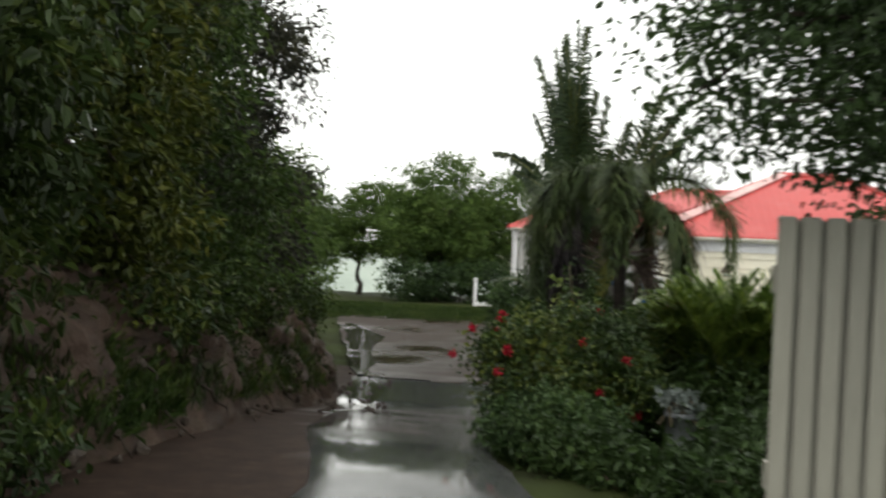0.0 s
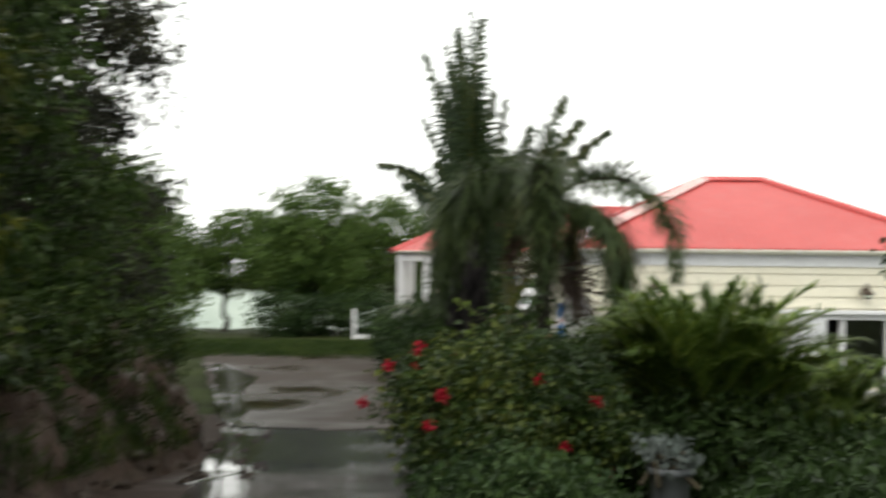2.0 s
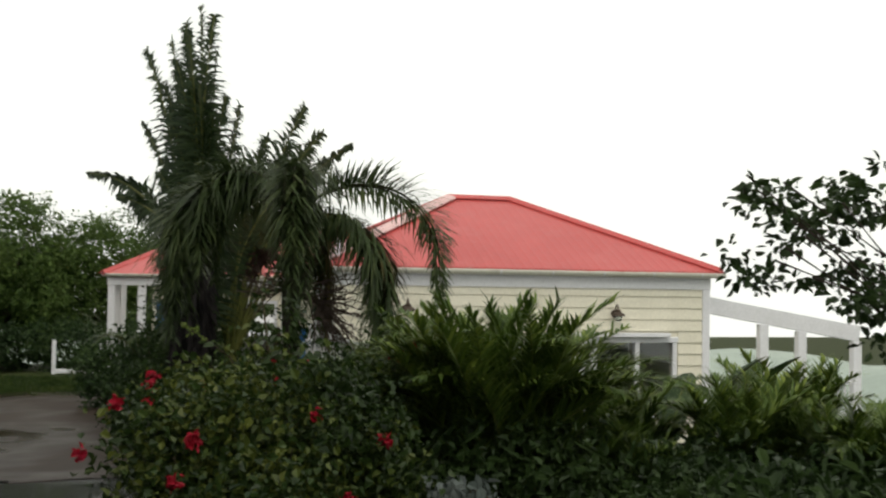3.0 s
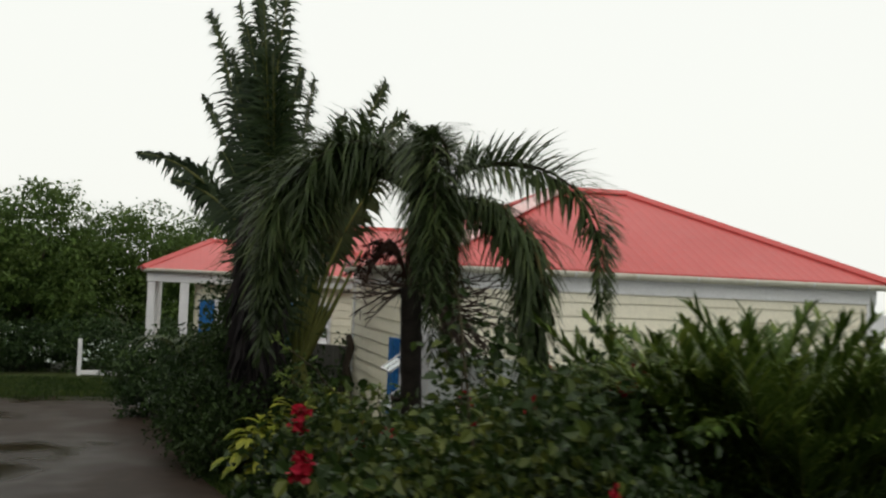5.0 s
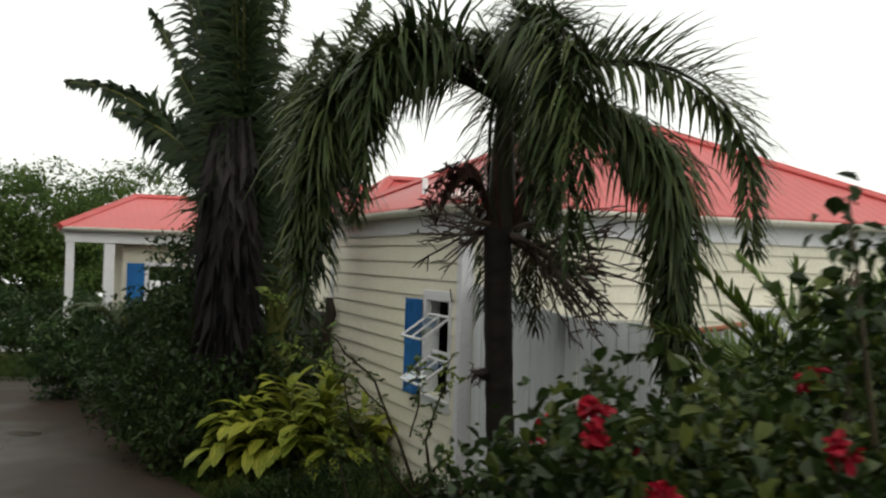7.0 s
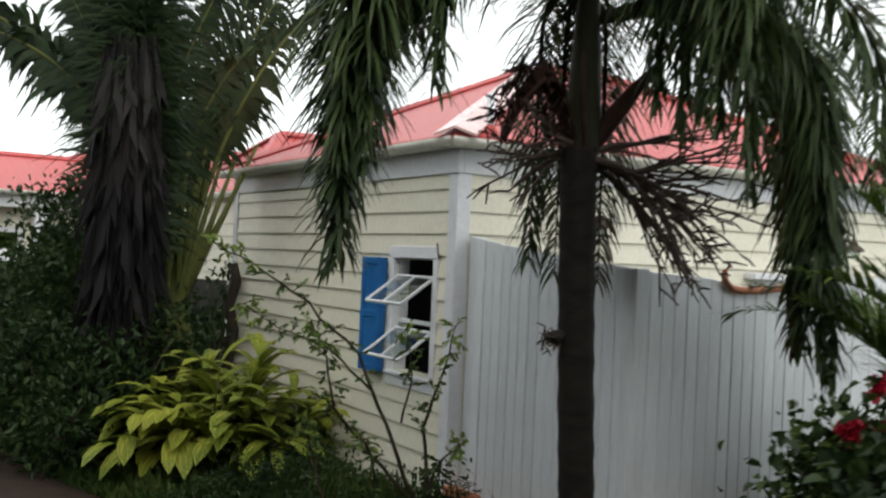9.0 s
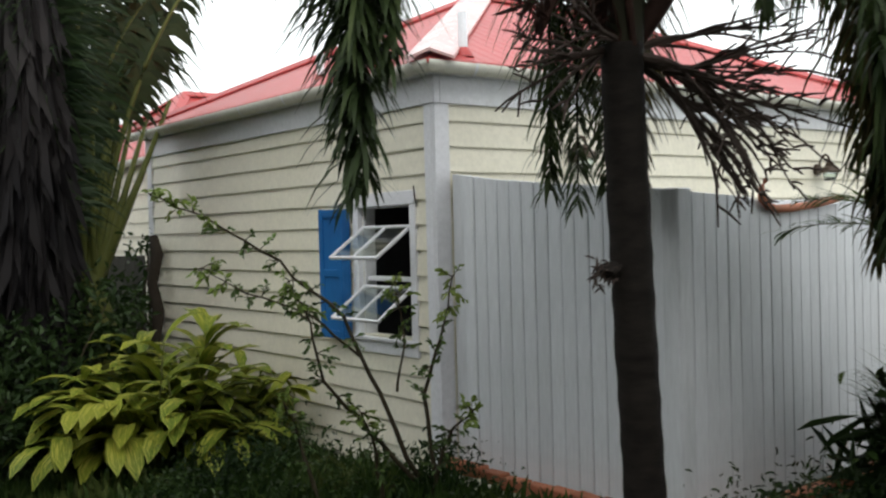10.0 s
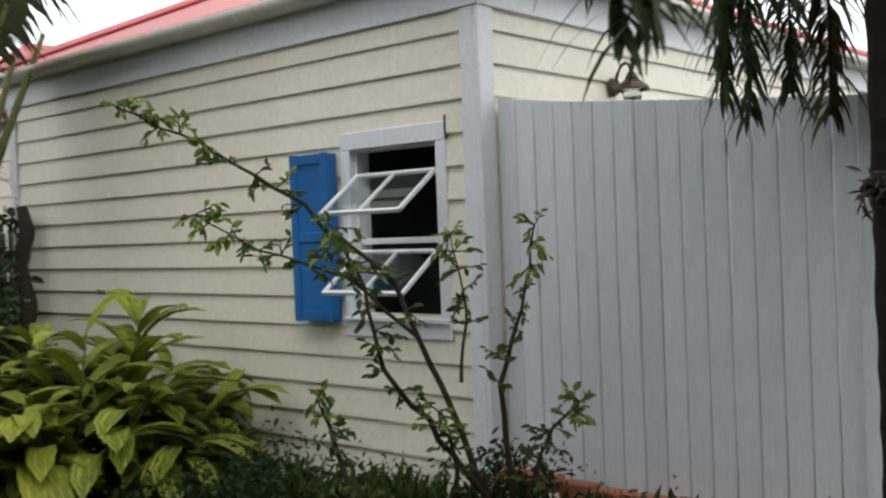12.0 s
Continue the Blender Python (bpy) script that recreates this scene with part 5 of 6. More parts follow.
# feather-leaved clumps
def areca(x, y, top, seed, n=74, leaf_mat=L_ARECA, spread=1.0):
    z = GZ(y)
    e = thing("areca_palm", "clump of arching feather-leaved palm stems", "palm", (x, y, z), "palm hedge")
    rr = random.Random(seed)
    h = top - z
    foot = 0.18 * h
    for i in range(n):
        inner = rr.random()
        rise = radians(71 + 18 * inner)
        droop = radians(rr.uniform(55, 100) - 46 * inner)
        peak = float(np.cumsum([math.sin(max(rise - droop * (k / 24) ** 1.6, -1.5)) / 24 for k in range(24)]).max())
        at = (x + rr.uniform(-0.3, 0.3) * spread, y + rr.uniform(-0.3, 0.3) * spread, z + foot * rr.uniform(0.7, 1.2))
        frond(e, at, rr.uniform(0, 360), seed * 100 + i, leaf_mat, PETIOLE,
              length=(h - foot) * (0.58 + 0.42 * math.sqrt(inner)) * rr.uniform(0.92, 1.0) / peak, rise=rise, droop=droop, n=66, leaf_len=0.40, leaf_wid=0.024, bare=0.2, hang=0.26, ahead=1.0, rag=0.2, rad=0.013, plume=0.5, taper_end=0.6)
        if i % 4 == 0:
            v, f = tube_data([(at[0], at[1], z - 0.1), (at[0], at[1], (z + at[2]) / 2), at], [0.028, 0.026, 0.018], 7)
            raw("cane", v, f, PALMBARK, e, smooth=True)
    # shade within the clump is painted in as darker leaves
    leaf_mass("inner_leaves", seed + 70, [((x, y, z + h * 0.3), (0.4 * spread, 0.4 * spread, h * 0.3))], 900, 0.34, L_SHADE, e, "inner leaves with the clump's shade in their colour", 0.16, 12, 0.9, 0.09, floor=z)
    e.location += HEDGE
    return e


areca(2.25, 11.8, 0.93, 1)
areca(2.05, 13.2, 0.72, 2, 28)
areca(2.75, 14.7, 0.85, 7, 20, spread=0.5)
areca(3.12, 15.8, -0.6, 9, 11, L_PALM, 0.35)
areca(3.2, 11.9, -0.2, 3, 24)
areca(3.5, 12.9, 0.15, 4, 36)
areca(4.7, 12.2, 0.2, 5, 30)
areca(5.7, 13.0, 0.32, 6, 34)
areca(5.3, 11.2, 0.1, 8, 26)
# filler undergrowth in the bed beneath, leaves coloured dark for the palms' shade
for i, (x, y, zt, r) in enumerate([(2.7, 9.6, -0.6, 0.7), (2.3, 11.6, -0.3, 0.8), (3.2, 10.8, -0.5, 0.9), (2.0, 12.8, -0.5, 0.8), (4.2, 11.4, -0.6, 1.0), (4.8, 13.0, -0.7, 1.0), (3.2, 12.6, -0.6, 0.9), (1.2, 12.4, -0.5, 0.7), (2.2, 8.2, -0.3, 0.8), (3.3, 8.8, -0.2, 0.9), (5.6, 12.0, -0.6, 1.0), (2.4, 14.4, -0.9, 0.7)]):
    g = GZ(y)
    # past x 3.9 less shade is painted in: a lighter leaf
    shrub("undergrowth", "dense filler undergrowth, shade under the palms in its leaf colour", (x, y, g), [((x, y, (g + zt) / 2), (r, r * 0.9, (zt - g) / 2 + 0.15))], 3600, 0.085, L_DARKBUSH if x > 3.9 else L_SHADE, 400 + i, 6, 0.16, 24, 0.55, group="hedge undergrowth")


# broad upright leaves by the long wall
def banana(x, y, h, seed, n=6):
    z = GZ(y)
    e = thing("banana_plant", "clump of broad paddle leaves beside the hedge", "plant", (x, y, z), "paddle plants")
    rr = random.Random(seed)
    for i in range(n):
        az, lean = rr.uniform(0, 2 * math.pi), rr.uniform(0.15, 0.75)
        ln = h * rr.uniform(0.75, 1.1)
        side = Vector((-math.sin(az), math.cos(az), 0))
        pts, ang, p = [], radians(86 - 20 * lean), Vector((x, y, z - 0.05))
        for k in range(17):
            pts.append(p.copy())
            p = p + Vector((math.cos(az) * math.cos(ang), math.sin(az) * math.cos(ang), math.sin(ang))) * ln / 16
            ang -= radians(2 + 11 * lean * (k / 16) ** 2)
        verts, faces, uvs = [], [], []
        for k in range(7, 17):
            t = (k - 7) / 9
            w = 0.17 * math.sin(math.pi * min(1, 0.1 + 0.92 * t)) ** 0.7 + 0.004
            for o in (-1, -0.5, 0, 0.5, 1):
                verts.append(pts[k] + side * o * w * rr.uniform(0.9, 1.05) + Vector((0, 0, 0.35 * abs(o) * w)))
                uvs.append((o / 2 + 0.5, t))
            if k > 7:
                for c in range(4):
                    q = (k - 8) * 5 + c
                    faces.append((q, q + 1, q + 6, q + 5))
        leaf = raw("paddle_leaf", verts, faces, L_DARKBUSH, e, "broad dark paddle leaf", smooth=True, uv=uvs)
        v, f = tube_data(pts, [0.03 * (1 - 0.8 * k / 16) for k in range(17)], 6)
        raw("midrib", v, f, PETIOLE, leaf, smooth=True)


banana(4.45, 13.6, 2.0, 1)
banana(5.0, 13.7, 2.05, 2)


# the tall fan palm with torn blades
def ravenala():
    bx, by = 0.2, 22.3
    z = GZ(by)
    e = thing("travellers_palm", "tall fan palm with dark torn paddle leaves on long stalks", "palm", (bx, by, z))
    pts, rad = trunk_arrays((bx - 0.25, by, z - 0.2), (bx - 0.3, by, 1.6), 0.26, 0.24, 5, 0.05)
    v, f = tube_data(pts, rad, 12)
    raw("trunk", v, f, PALMBARK, e, smooth=True)
    rr = random.Random(77)
    tips = [  # where each leaf ends, how far it bends, the stalk's share
        (-2.37, 24.5, 3.0, 74, 0.22), (-1.75, 23.45, 2.5, 73, 0.22), (-1.35, 23.5, 3.9, 46, 0.42), (-1.2, 23.2, 4.95, 28, 0.40), (-0.75, 23.0, 5.1, 18, 0.38), (-0.5, 22.6, 5.35, 12, 0.38), (-0.25, 22.5, 5.65, 8, 0.38),
        (-0.02, 22.3, 5.45, 10, 0.38), (-0.45, 22.0, 5.0, 12, 0.36), (0.05, 22.7, 4.9, 14, 0.36), (-0.65, 22.4, 4.6, 20, 0.34), (-0.15, 22.9, 4.8, 10, 0.36), (-0.55, 23.0, 4.2, 20, 0.32),
        (0.4, 23.05, 4.25, 12, 0.42), (1.65, 23.46, 4.35, 24, 0.5), (2.0, 23.4, 3.85, 38, 0.5), (2.55, 23.4, 3.65, 48, 0.5), (0.95, 23.2, 3.7, 30, 0.45), (1.5, 23.1, 2.9, 60, 0.42),
        (-0.95, 22.9, 4.5, 30, 0.42), (-0.35, 22.1, 4.4, 12, 0.42), (0.12, 22.5, 4.3, 16, 0.42), (-0.85, 22.5, 3.9, 26, 0.4), (-0.1, 22.2, 3.8, 14, 0.4), (-0.5, 22.2, 5.1, 8, 0.4), (-1.0, 22.6, 2.9, 40, 0.36), (0.5, 22.3, 3.0, 30, 0.36)]
    for i, (tx, ty, tz, bend, bare) in enumerate(tips):
        tx, tz = tx + (0.06 if tz > 4.5 else 0.16), tz + (0.2 if tz > 4.5 else -0.05)
        ox, oy, oz = bx - 0.25 + 0.22 * max(-1, min(1, tx / 1.5)), by, z + 0.35
        if bend in (73, 74):
            ox, oy, oz, bend = bx - 0.35, by + 0.1, 1.15, bend - 24
        if tx > 0.9:
            ox, oy, oz, bare = 0.42 + 0.05 * (i % 3), 22.75, -0.55, bare * 0.75
        reach, rise_by = math.hypot(tx - ox, ty - oy), tz - oz
        low = bend > 44
        bend = radians(bend)
        ex = sum(math.cos(-bend * (k / 24) ** 1.6) for k in range(24)) / 24
        ez = sum(math.sin(-bend * (k / 24) ** 1.6) for k in range(24)) / 24
        frond(e, (ox, oy, oz), math.degrees(math.atan2(ty - oy, tx - ox)), 300 + i, L_RAV, PETIOLE, length=math.hypot(reach, rise_by) / math.hypot(ex, ez), rise=math.atan2(rise_by, reach) - math.atan2(ez, ex), droop=bend,
              n=84 if low else 120, leaf_len=0.46 if low else 0.74, leaf_wid=0.08 if low else 0.042, bare=bare, hang=0.8 if low else 0.6, ahead=0.55, rag=0.25, rad=0.045, taper_end=0.36, plume=0.25, lift=0.0, inplane=True, gap=0.25)
    # leaf bases fanned out over a pale green sheath
    for i in range(10):
        w = radians(64 + 4.6 * i)
        p = Vector((0.40 + 0.02 * i, 22.72, -0.75))
        q = p + Vector((math.cos(w), 0.15, math.sin(w))) * rr.uniform(1.9, 2.6)
        v, f = tube_data([p - Vector((0.06 * math.cos(w), 0, 0.7)), p, p.lerp(q, 0.2) + Vector((-0.05 * math.cos(w), 0, 0.02)), p.lerp(q, 0.6), q], [0.12, 0.125, 0.07, 0.035, 0.02], 7)
        raw("leaf_base", v, f, PETIOLE, e, "yellow-green leaf base", smooth=True)
    v, f = tube_data([(0.30, 22.65, z - 0.1), (0.34, 22.67, -1.5), (0.42, 22.7, -0.9)], [0.16, 0.15, 0.12], 12)
    raw("trunk", v, f, PALMBARK, e, smooth=True)
    # shaggy skirt of old blades that wraps the tall stem
    rng = np.random.default_rng(366)
    m = 2600
    hz = -1.2 + 3.6 * rng.random(m) ** 1.2
    w = 2 * math.pi * rng.random(m)
    rad2 = (0.20 + 0.08 * rng.random(m)) * (1.05 - 0.06 * hz)
    pos = np.stack([bx - 0.42 + rad2 * np.cos(w), by - 0.1 + rad2 * np.sin(w), hz], 1)
    along = np.stack([np.cos(w) * 0.10, np.sin(w) * 0.10, -np.ones(m)], 1) + rng.normal(size=(m, 3)) * 0.07
    ln = 0.5 + 0.5 * rng.random(m)
    v, f, uv = leaf_arrays(rng, pos, along, ln, ln * 0.06)
    tagged(raw("skirt", v, f, L_SKIRT, e, "dark shaggy skirt of old hanging blades", uv=uv), kind="stuff")


ravenala()


# single palm beside the fence, with seed stalks
def feather_palm():
    x, y = 0.905, 16.24
    z = GZ(y)
    e = thing("feather_palm", "slender palm with a dark trunk and hanging feather fronds", "palm", (x, y, z))
    pts = [(x + 0.10, y + 0.02, z - 0.1), (x + 0.07, y + 0.02, z + 0.5), (x + 0.02, y + 0.01, z + 1.2), (x - 0.02, y, z + 1.9), (x - 0.05, y, z + 2.7)]
    ring_p, ring_r = [], []
    for (a, b) in zip(pts, pts[1:]):
        for k in range(10):
            p = Vector(a).lerp(Vector(b), k / 10)
            ring_p.append(p)
            ring_r.append(0.101 + 0.005 * (k % 3 == 0))
    v, f = tube_data(ring_p, ring_r, 14)
    raw("trunk", v, f, PALMBARK, e, "dark ringed trunk", smooth=True)
    cx, cy, cz = x - 0.02, y, 1.06
    v, f = tube_data([(cx, cy, cz - 0.3), (cx, cy, cz + 0.05), (cx, cy, cz + 0.35), (cx, cy, cz + 0.65), (cx, cy, cz + 0.86)], [0.088, 0.098, 0.085, 0.065, 0.03], 14)
    raw("crownshaft", v, f, CROWNSHAFT, e, "smooth brown-green crownshaft", smooth=True)
    top = (cx, cy, cz + 0.70)
    hanging = dict(n=135, bare=0.17, rag=0.25, rad=0.022, leaf_wid=0.024, curve=1.3)
    wide = dict(leaf_len=0.56, hang=0.42, ahead=0.4, plume=1.3, lift=0.05, taper_end=0.6)
    dense = dict(leaf_len=0.46, hang=0.6, ahead=0.5, plume=1.0, lift=0.1, taper_end=0.6)
    spec = [(171, 40, 270, 3.1), (174, 36, 250, 2.95), (168, 42, 240, 2.8), (177, 38, 210, 2.7), (160, 34, 220, 2.5), (180, 44, 230, 2.6), (150, 66, 240, 2.3), (138, 60, 260, 2.4), (192, 64, 260, 2.3),
            (100, 84, 60, 0.6), (-60, 86, 30, 0.6)]
    for i, (az, rise, droop, ln) in enumerate(spec):
        frond(e, top, az, 500 + i, L_PALM, CROWNSHAFT, length=ln, rise=radians(rise), droop=radians(droop), **hanging, **wide)
    for i, (az, rise, droop, ln) in enumerate([(-96, 56, 280, 2.9), (-90, 60, 280, 2.7), (-101, 60, 260, 2.6), (-96, 68, 300, 2.3), (-88, 72, 380, 2.0), (-94, 74, 380, 1.7)]):
        frond(e, top, az, 520 + i, L_PALM, CROWNSHAFT, length=ln, rise=radians(rise), droop=radians(droop), **hanging, **dense)
    # the frond that arches out alone
    frond(e, top, -24, 540, L_PALM, CROWNSHAFT, length=2.85, rise=radians(37), droop=radians(168), n=115, leaf_len=0.58, leaf_wid=0.026, bare=0.16, hang=0.20, ahead=0.55, rag=0.15, rad=0.024, plume=0.25, lift=0.75, curve=1.3, taper_end=0.55)
    frond(e, top, -24, 541, L_PALM, CROWNSHAFT, length=2.80, rise=radians(36), droop=radians(168), n=105, leaf_len=0.46, leaf_wid=0.026, bare=0.16, hang=0.62, ahead=0.35, rag=0.15, rad=0.02, plume=0.8, lift=-0.15, curve=1.3, taper_end=0.6)
    low = (cx, cy, cz + 0.52)
    # the heavy bundle that hangs beside it
    for i, (az, rise, droop, ln, mat) in enumerate([(-42, 20, 232, 3.0, L_PALM), (-48, 22, 245, 2.9, L_PALM), (-34, 16, 225, 2.7, L_BROWN), (-43, 14, 215, 2.65, L_PALM), (-49, 26, 215, 2.6, L_PALM), (-37, 20, 205, 2.5, L_BROWN)]):
        frond(e, low, az, 530 + i, mat, CROWNSHAFT, "withered brown frond" if mat is L_BROWN else "", length=ln, rise=radians(rise), droop=radians(droop), **hanging, **dense)
    # short fronds behind the stem, half withered
    for i, (az, rise, droop, ln, mat) in enumerate([(50, 66, 520, 2.4, L_PALM), (62, 62, 500, 2.5, L_PALM), (76, 66, 520, 2.4, L_PALM), (40, 50, 560, 2.2, L_BROWN)]):
        frond(e, low, az, 580 + i, mat, CROWNSHAFT, "withered brown frond" if mat is L_BROWN else "", length=ln, rise=radians(rise), droop=radians(droop), **hanging, **dense)
    # seed stalks: branching sprays under the crownshaft
    rr = random.Random(9)

    def spray(az, rise, ln, count, sub, fan=1.0):
        """Stalk that splits into bent, knobbly branches with short twigs."""
        vv, ff = [], []
        d0 = Vector((math.cos(radians(az)) * math.cos(radians(rise)), math.sin(radians(az)) * math.cos(radians(rise)), math.sin(radians(rise))))
        p = Vector((cx, cy, cz - 0.22))
        tip = p + d0 * ln * 0.4
        tube_data([p, p.lerp(tip, 0.5) + Vector((0, 0, 0.02)), tip], [0.026, 0.02, 0.013], 7, vv, ff)
        for i in range(count):
            a = p.lerp(tip, rr.uniform(0.4, 1.0))
            w, u = rr.uniform(-1, 1) * fan, rr.uniform(-1, 1) * fan
            d = (d0 + Vector((-math.sin(radians(az)) * w * 0.75, math.cos(radians(az)) * w * 0.75, u * 0.8))).normalized()
            reach = ln * rr.uniform(0.4, 0.66)
            line, q, h = [a], a.copy(), d.copy()
            for k in range(6):
                h = (h + Vector((rr.uniform(-0.16, 0.16), rr.uniform(-0.16, 0.16), rr.uniform(-0.16, 0.10) - 0.03))).normalized()
                q = q + h * reach / 6
                line.append(q.copy())
            tube_data(line, [0.0095, 0.0088, 0.008, 0.0074, 0.0068, 0.006, 0.004], 5, vv, ff)
            for k in range(sub):
                j = rr.randint(2, 6)
                h2 = (d + Vector((rr.uniform(-0.9, 0.9), rr.uniform(-0.9, 0.9), rr.uniform(-0.7, 0.9)))).normalized()
                end = line[j] + h2 * rr.uniform(0.05, 0.15)
                tube_data([line[j], line[j].lerp(end, 0.5) + Vector((0, 0, 0.008)), end], [0.006, 0.0062, 0.004], 4, vv, ff)
        raw("seed_stalk", vv, ff, SEED, e, "dry branching seed stalk")
    spray(-30, -24, 1.25, 20, 6)
    spray(-16, -36, 1.15, 14, 6)
    spray(-52, -20, 0.95, 10, 5)
    spray(-30, 14, 0.9, 6, 4, 0.6)
    spray(168, -6, 0.75, 9, 3, 0.8)
    spray(195, 18, 0.6, 7, 3, 0.8)
    # a withered sheath bent over the stalk
    verts, faces = [], []
    for i in range(13):
        s = i / 12
        c = Vector((cx - 0.04 - 0.44 * s, cy + 0.10 * s, cz - 0.18 + 0.62 * math.sin(math.pi * s * 0.86) * (1 - 0.35 * s) - 0.14 * s * s))
        w = 0.125 * math.sin(math.pi * (0.12 + 0.80 * s)) + 0.008
        for o in (-1, -0.5, 0, 0.5, 1):
            verts.append(c + Vector((0.15 * o * w, 0.8 * o * w, -abs(o) * w * 0.9 + rr.uniform(-0.012, 0.012))))
        if i:
            for k in range(4):
                b = (i - 1) * 5 + k
                faces.append((b, b + 1, b + 6, b + 5))
    ob = raw("sheath", verts, faces, HUSK, e, "dark withered flower sheath", smooth=True)
    ob.modifiers.new("thick", 'SOLIDIFY').thickness = 0.006
    v, f = tube_data([(cx + 0.02, cy, cz - 0.24), (cx + 0.16, cy - 0.08, cz + 0.02), (cx + 0.27, cy - 0.13, cz + 0.18), (cx + 0.36, cy - 0.17, cz + 0.32)], [0.035, 0.055, 0.04, 0.006], 8)
    raw("sheath", v, f, HUSK, e, "dark upright flower sheath", smooth=True)
    v, f = tube_data([(cx - 0.04, cy - 0.09, cz - 0.2), (cx - 0.10, cy - 0.11, cz + 0.1), (cx - 0.11, cy - 0.12, cz + 0.34)], [0.018, 0.02, 0.006], 7)
    raw("sheath", v, f, HUSK, e, "thin upright flower sheath", smooth=True)
    bm = stone_mesh(2.0, 0.075)
    knot = part("knot", bm, PALMBARK, e)
    knot.matrix_basis = pose(x - 0.125, y + 0.035, -0.19)
    rng = np.random.default_rng(33)
    pos = np.array((x - 0.15, y + 0.04, -0.2)) + rng.normal(size=(60, 3)) * 0.03
    ln = 0.03 + 0.05 * rng.random(60)
    v, f, uv = leaf_arrays(rng, pos, rng.normal(size=(60, 3)) + np.array([-0.8, 0.3, -0.5]), ln, ln * 0.2)
    tagged(raw("fibre", v, f, SEED, e, "brown tuft on the trunk", uv=uv), kind="stuff")
    # the curled brown remains of an old flower head
    rng = np.random.default_rng(31)
    m = 260
    u = rng.random(m)
    pos = np.stack([cx - 0.12 - 0.38 * u, cy + 0.1 * u, cz - 0.12 + 0.50 * np.sin(2.5 * u) * (1 - 0.35 * u) - 0.14 * u * u], 1) + rng.normal(size=(m, 3)) * 0.035
    ln = 0.05 + 0.09 * rng.random(m)
    v, f, uv = leaf_arrays(rng, pos, rng.normal(size=(m, 3)) + np.array([-0.4, 0, -0.9]), ln, ln * 0.16)
    raw("husk", v, f, HUSK, e, "brown curled husk of an old flower head", uv=uv)


feather_palm()


# variegated ginger by the wall
def ginger(x, y, seed, n=34, r=1.0):
    z = GZ(y)
    e = thing("variegated_ginger", "clump of yellow-streaked ginger with long blades", "plant", (x, y, z))
    rng = np.random.default_rng(seed)
    rr = random.Random(seed)
    for s in range(n):
        az = rr.uniform(0, 2 * math.pi)
        lean = rr.uniform(0.05, 1.0) ** 0.6
        h = rr.uniform(1.0, 1.55) * (1 - 0.70 * lean)
        bx, by = x + rr.uniform(-0.35, 0.35), y + rr.uniform(-0.35, 0.35)
        tx, ty = bx + math.cos(az) * lean * r, by + math.sin(az) * lean * r
        pts = [Vector((bx, by, z - 0.05)), Vector((bx, by, z)).lerp(Vector((tx, ty, z + h)), 0.5) + Vector((0, 0, 0.2 * lean)), Vector((tx, ty, z + h))]
        v, f = tube_data(pts, [0.014, 0.011, 0.006], 5)
        stalk = raw("stalk", v, f, PETIOLE, e, smooth=True)
        m = 8
        for k in range(m):
            vv, ff, uu = [], [], []
            q = 0.35 + 0.65 * k / (m - 1)
            p = pts[0].lerp(pts[1], q * 2) if q < 0.5 else pts[1].lerp(pts[2], q * 2 - 1)
            d = (pts[2] - pts[1]).normalized()
            side = Vector((-math.sin(az + 0.4 * rr.uniform(-1, 1)), math.cos(az), 0)) * (1 if k % 2 else -1)
            out = (d * rr.uniform(0.5, 0.9) + side * rr.uniform(0.5, 0.9) + Vector((0, 0, rr.uniform(-0.1, 0.3)))).normalized()
            ln = rr.uniform(0.42, 0.64)
            wd = ln * 0.118
            wv = out.cross(Vector((0, 0, 1))).normalized() * wd
            cur, base = p.copy(), len(vv)
            for h2 in range(6):
                t = h2 / 5
                w = wv * (0.25 + 1.5 * t * (1 - t) ** 0.6 * 1.6) if h2 < 5 else wv * 0.03
                up = wv.cross(out) * 0.25 if wv.length else Vector((0, 0, 0))
                vv += [cur - w + Vector((0, 0, 0.25 * w.length)), cur.copy(), cur + w + Vector((0, 0, 0.25 * w.length))]
                uu += [(0, t), (0.5, t), (1, t)]
                cur = cur + out * ln / 5
                out = (out + Vector((0, 0, -0.26))).normalized()
            for h2 in range(5):
                b = base + h2 * 3
                ff += [(b, b + 1, b + 4, b + 3), (b + 1, b + 2, b + 5, b + 4)]
            for q2 in vv:
                q2.x = min(q2.x, 1.42)
            raw("blade", vv, ff, L_GINGER, stalk, uv=uu, smooth=True)


ginger(0.55, 20.95, 5, 60, 0.9)


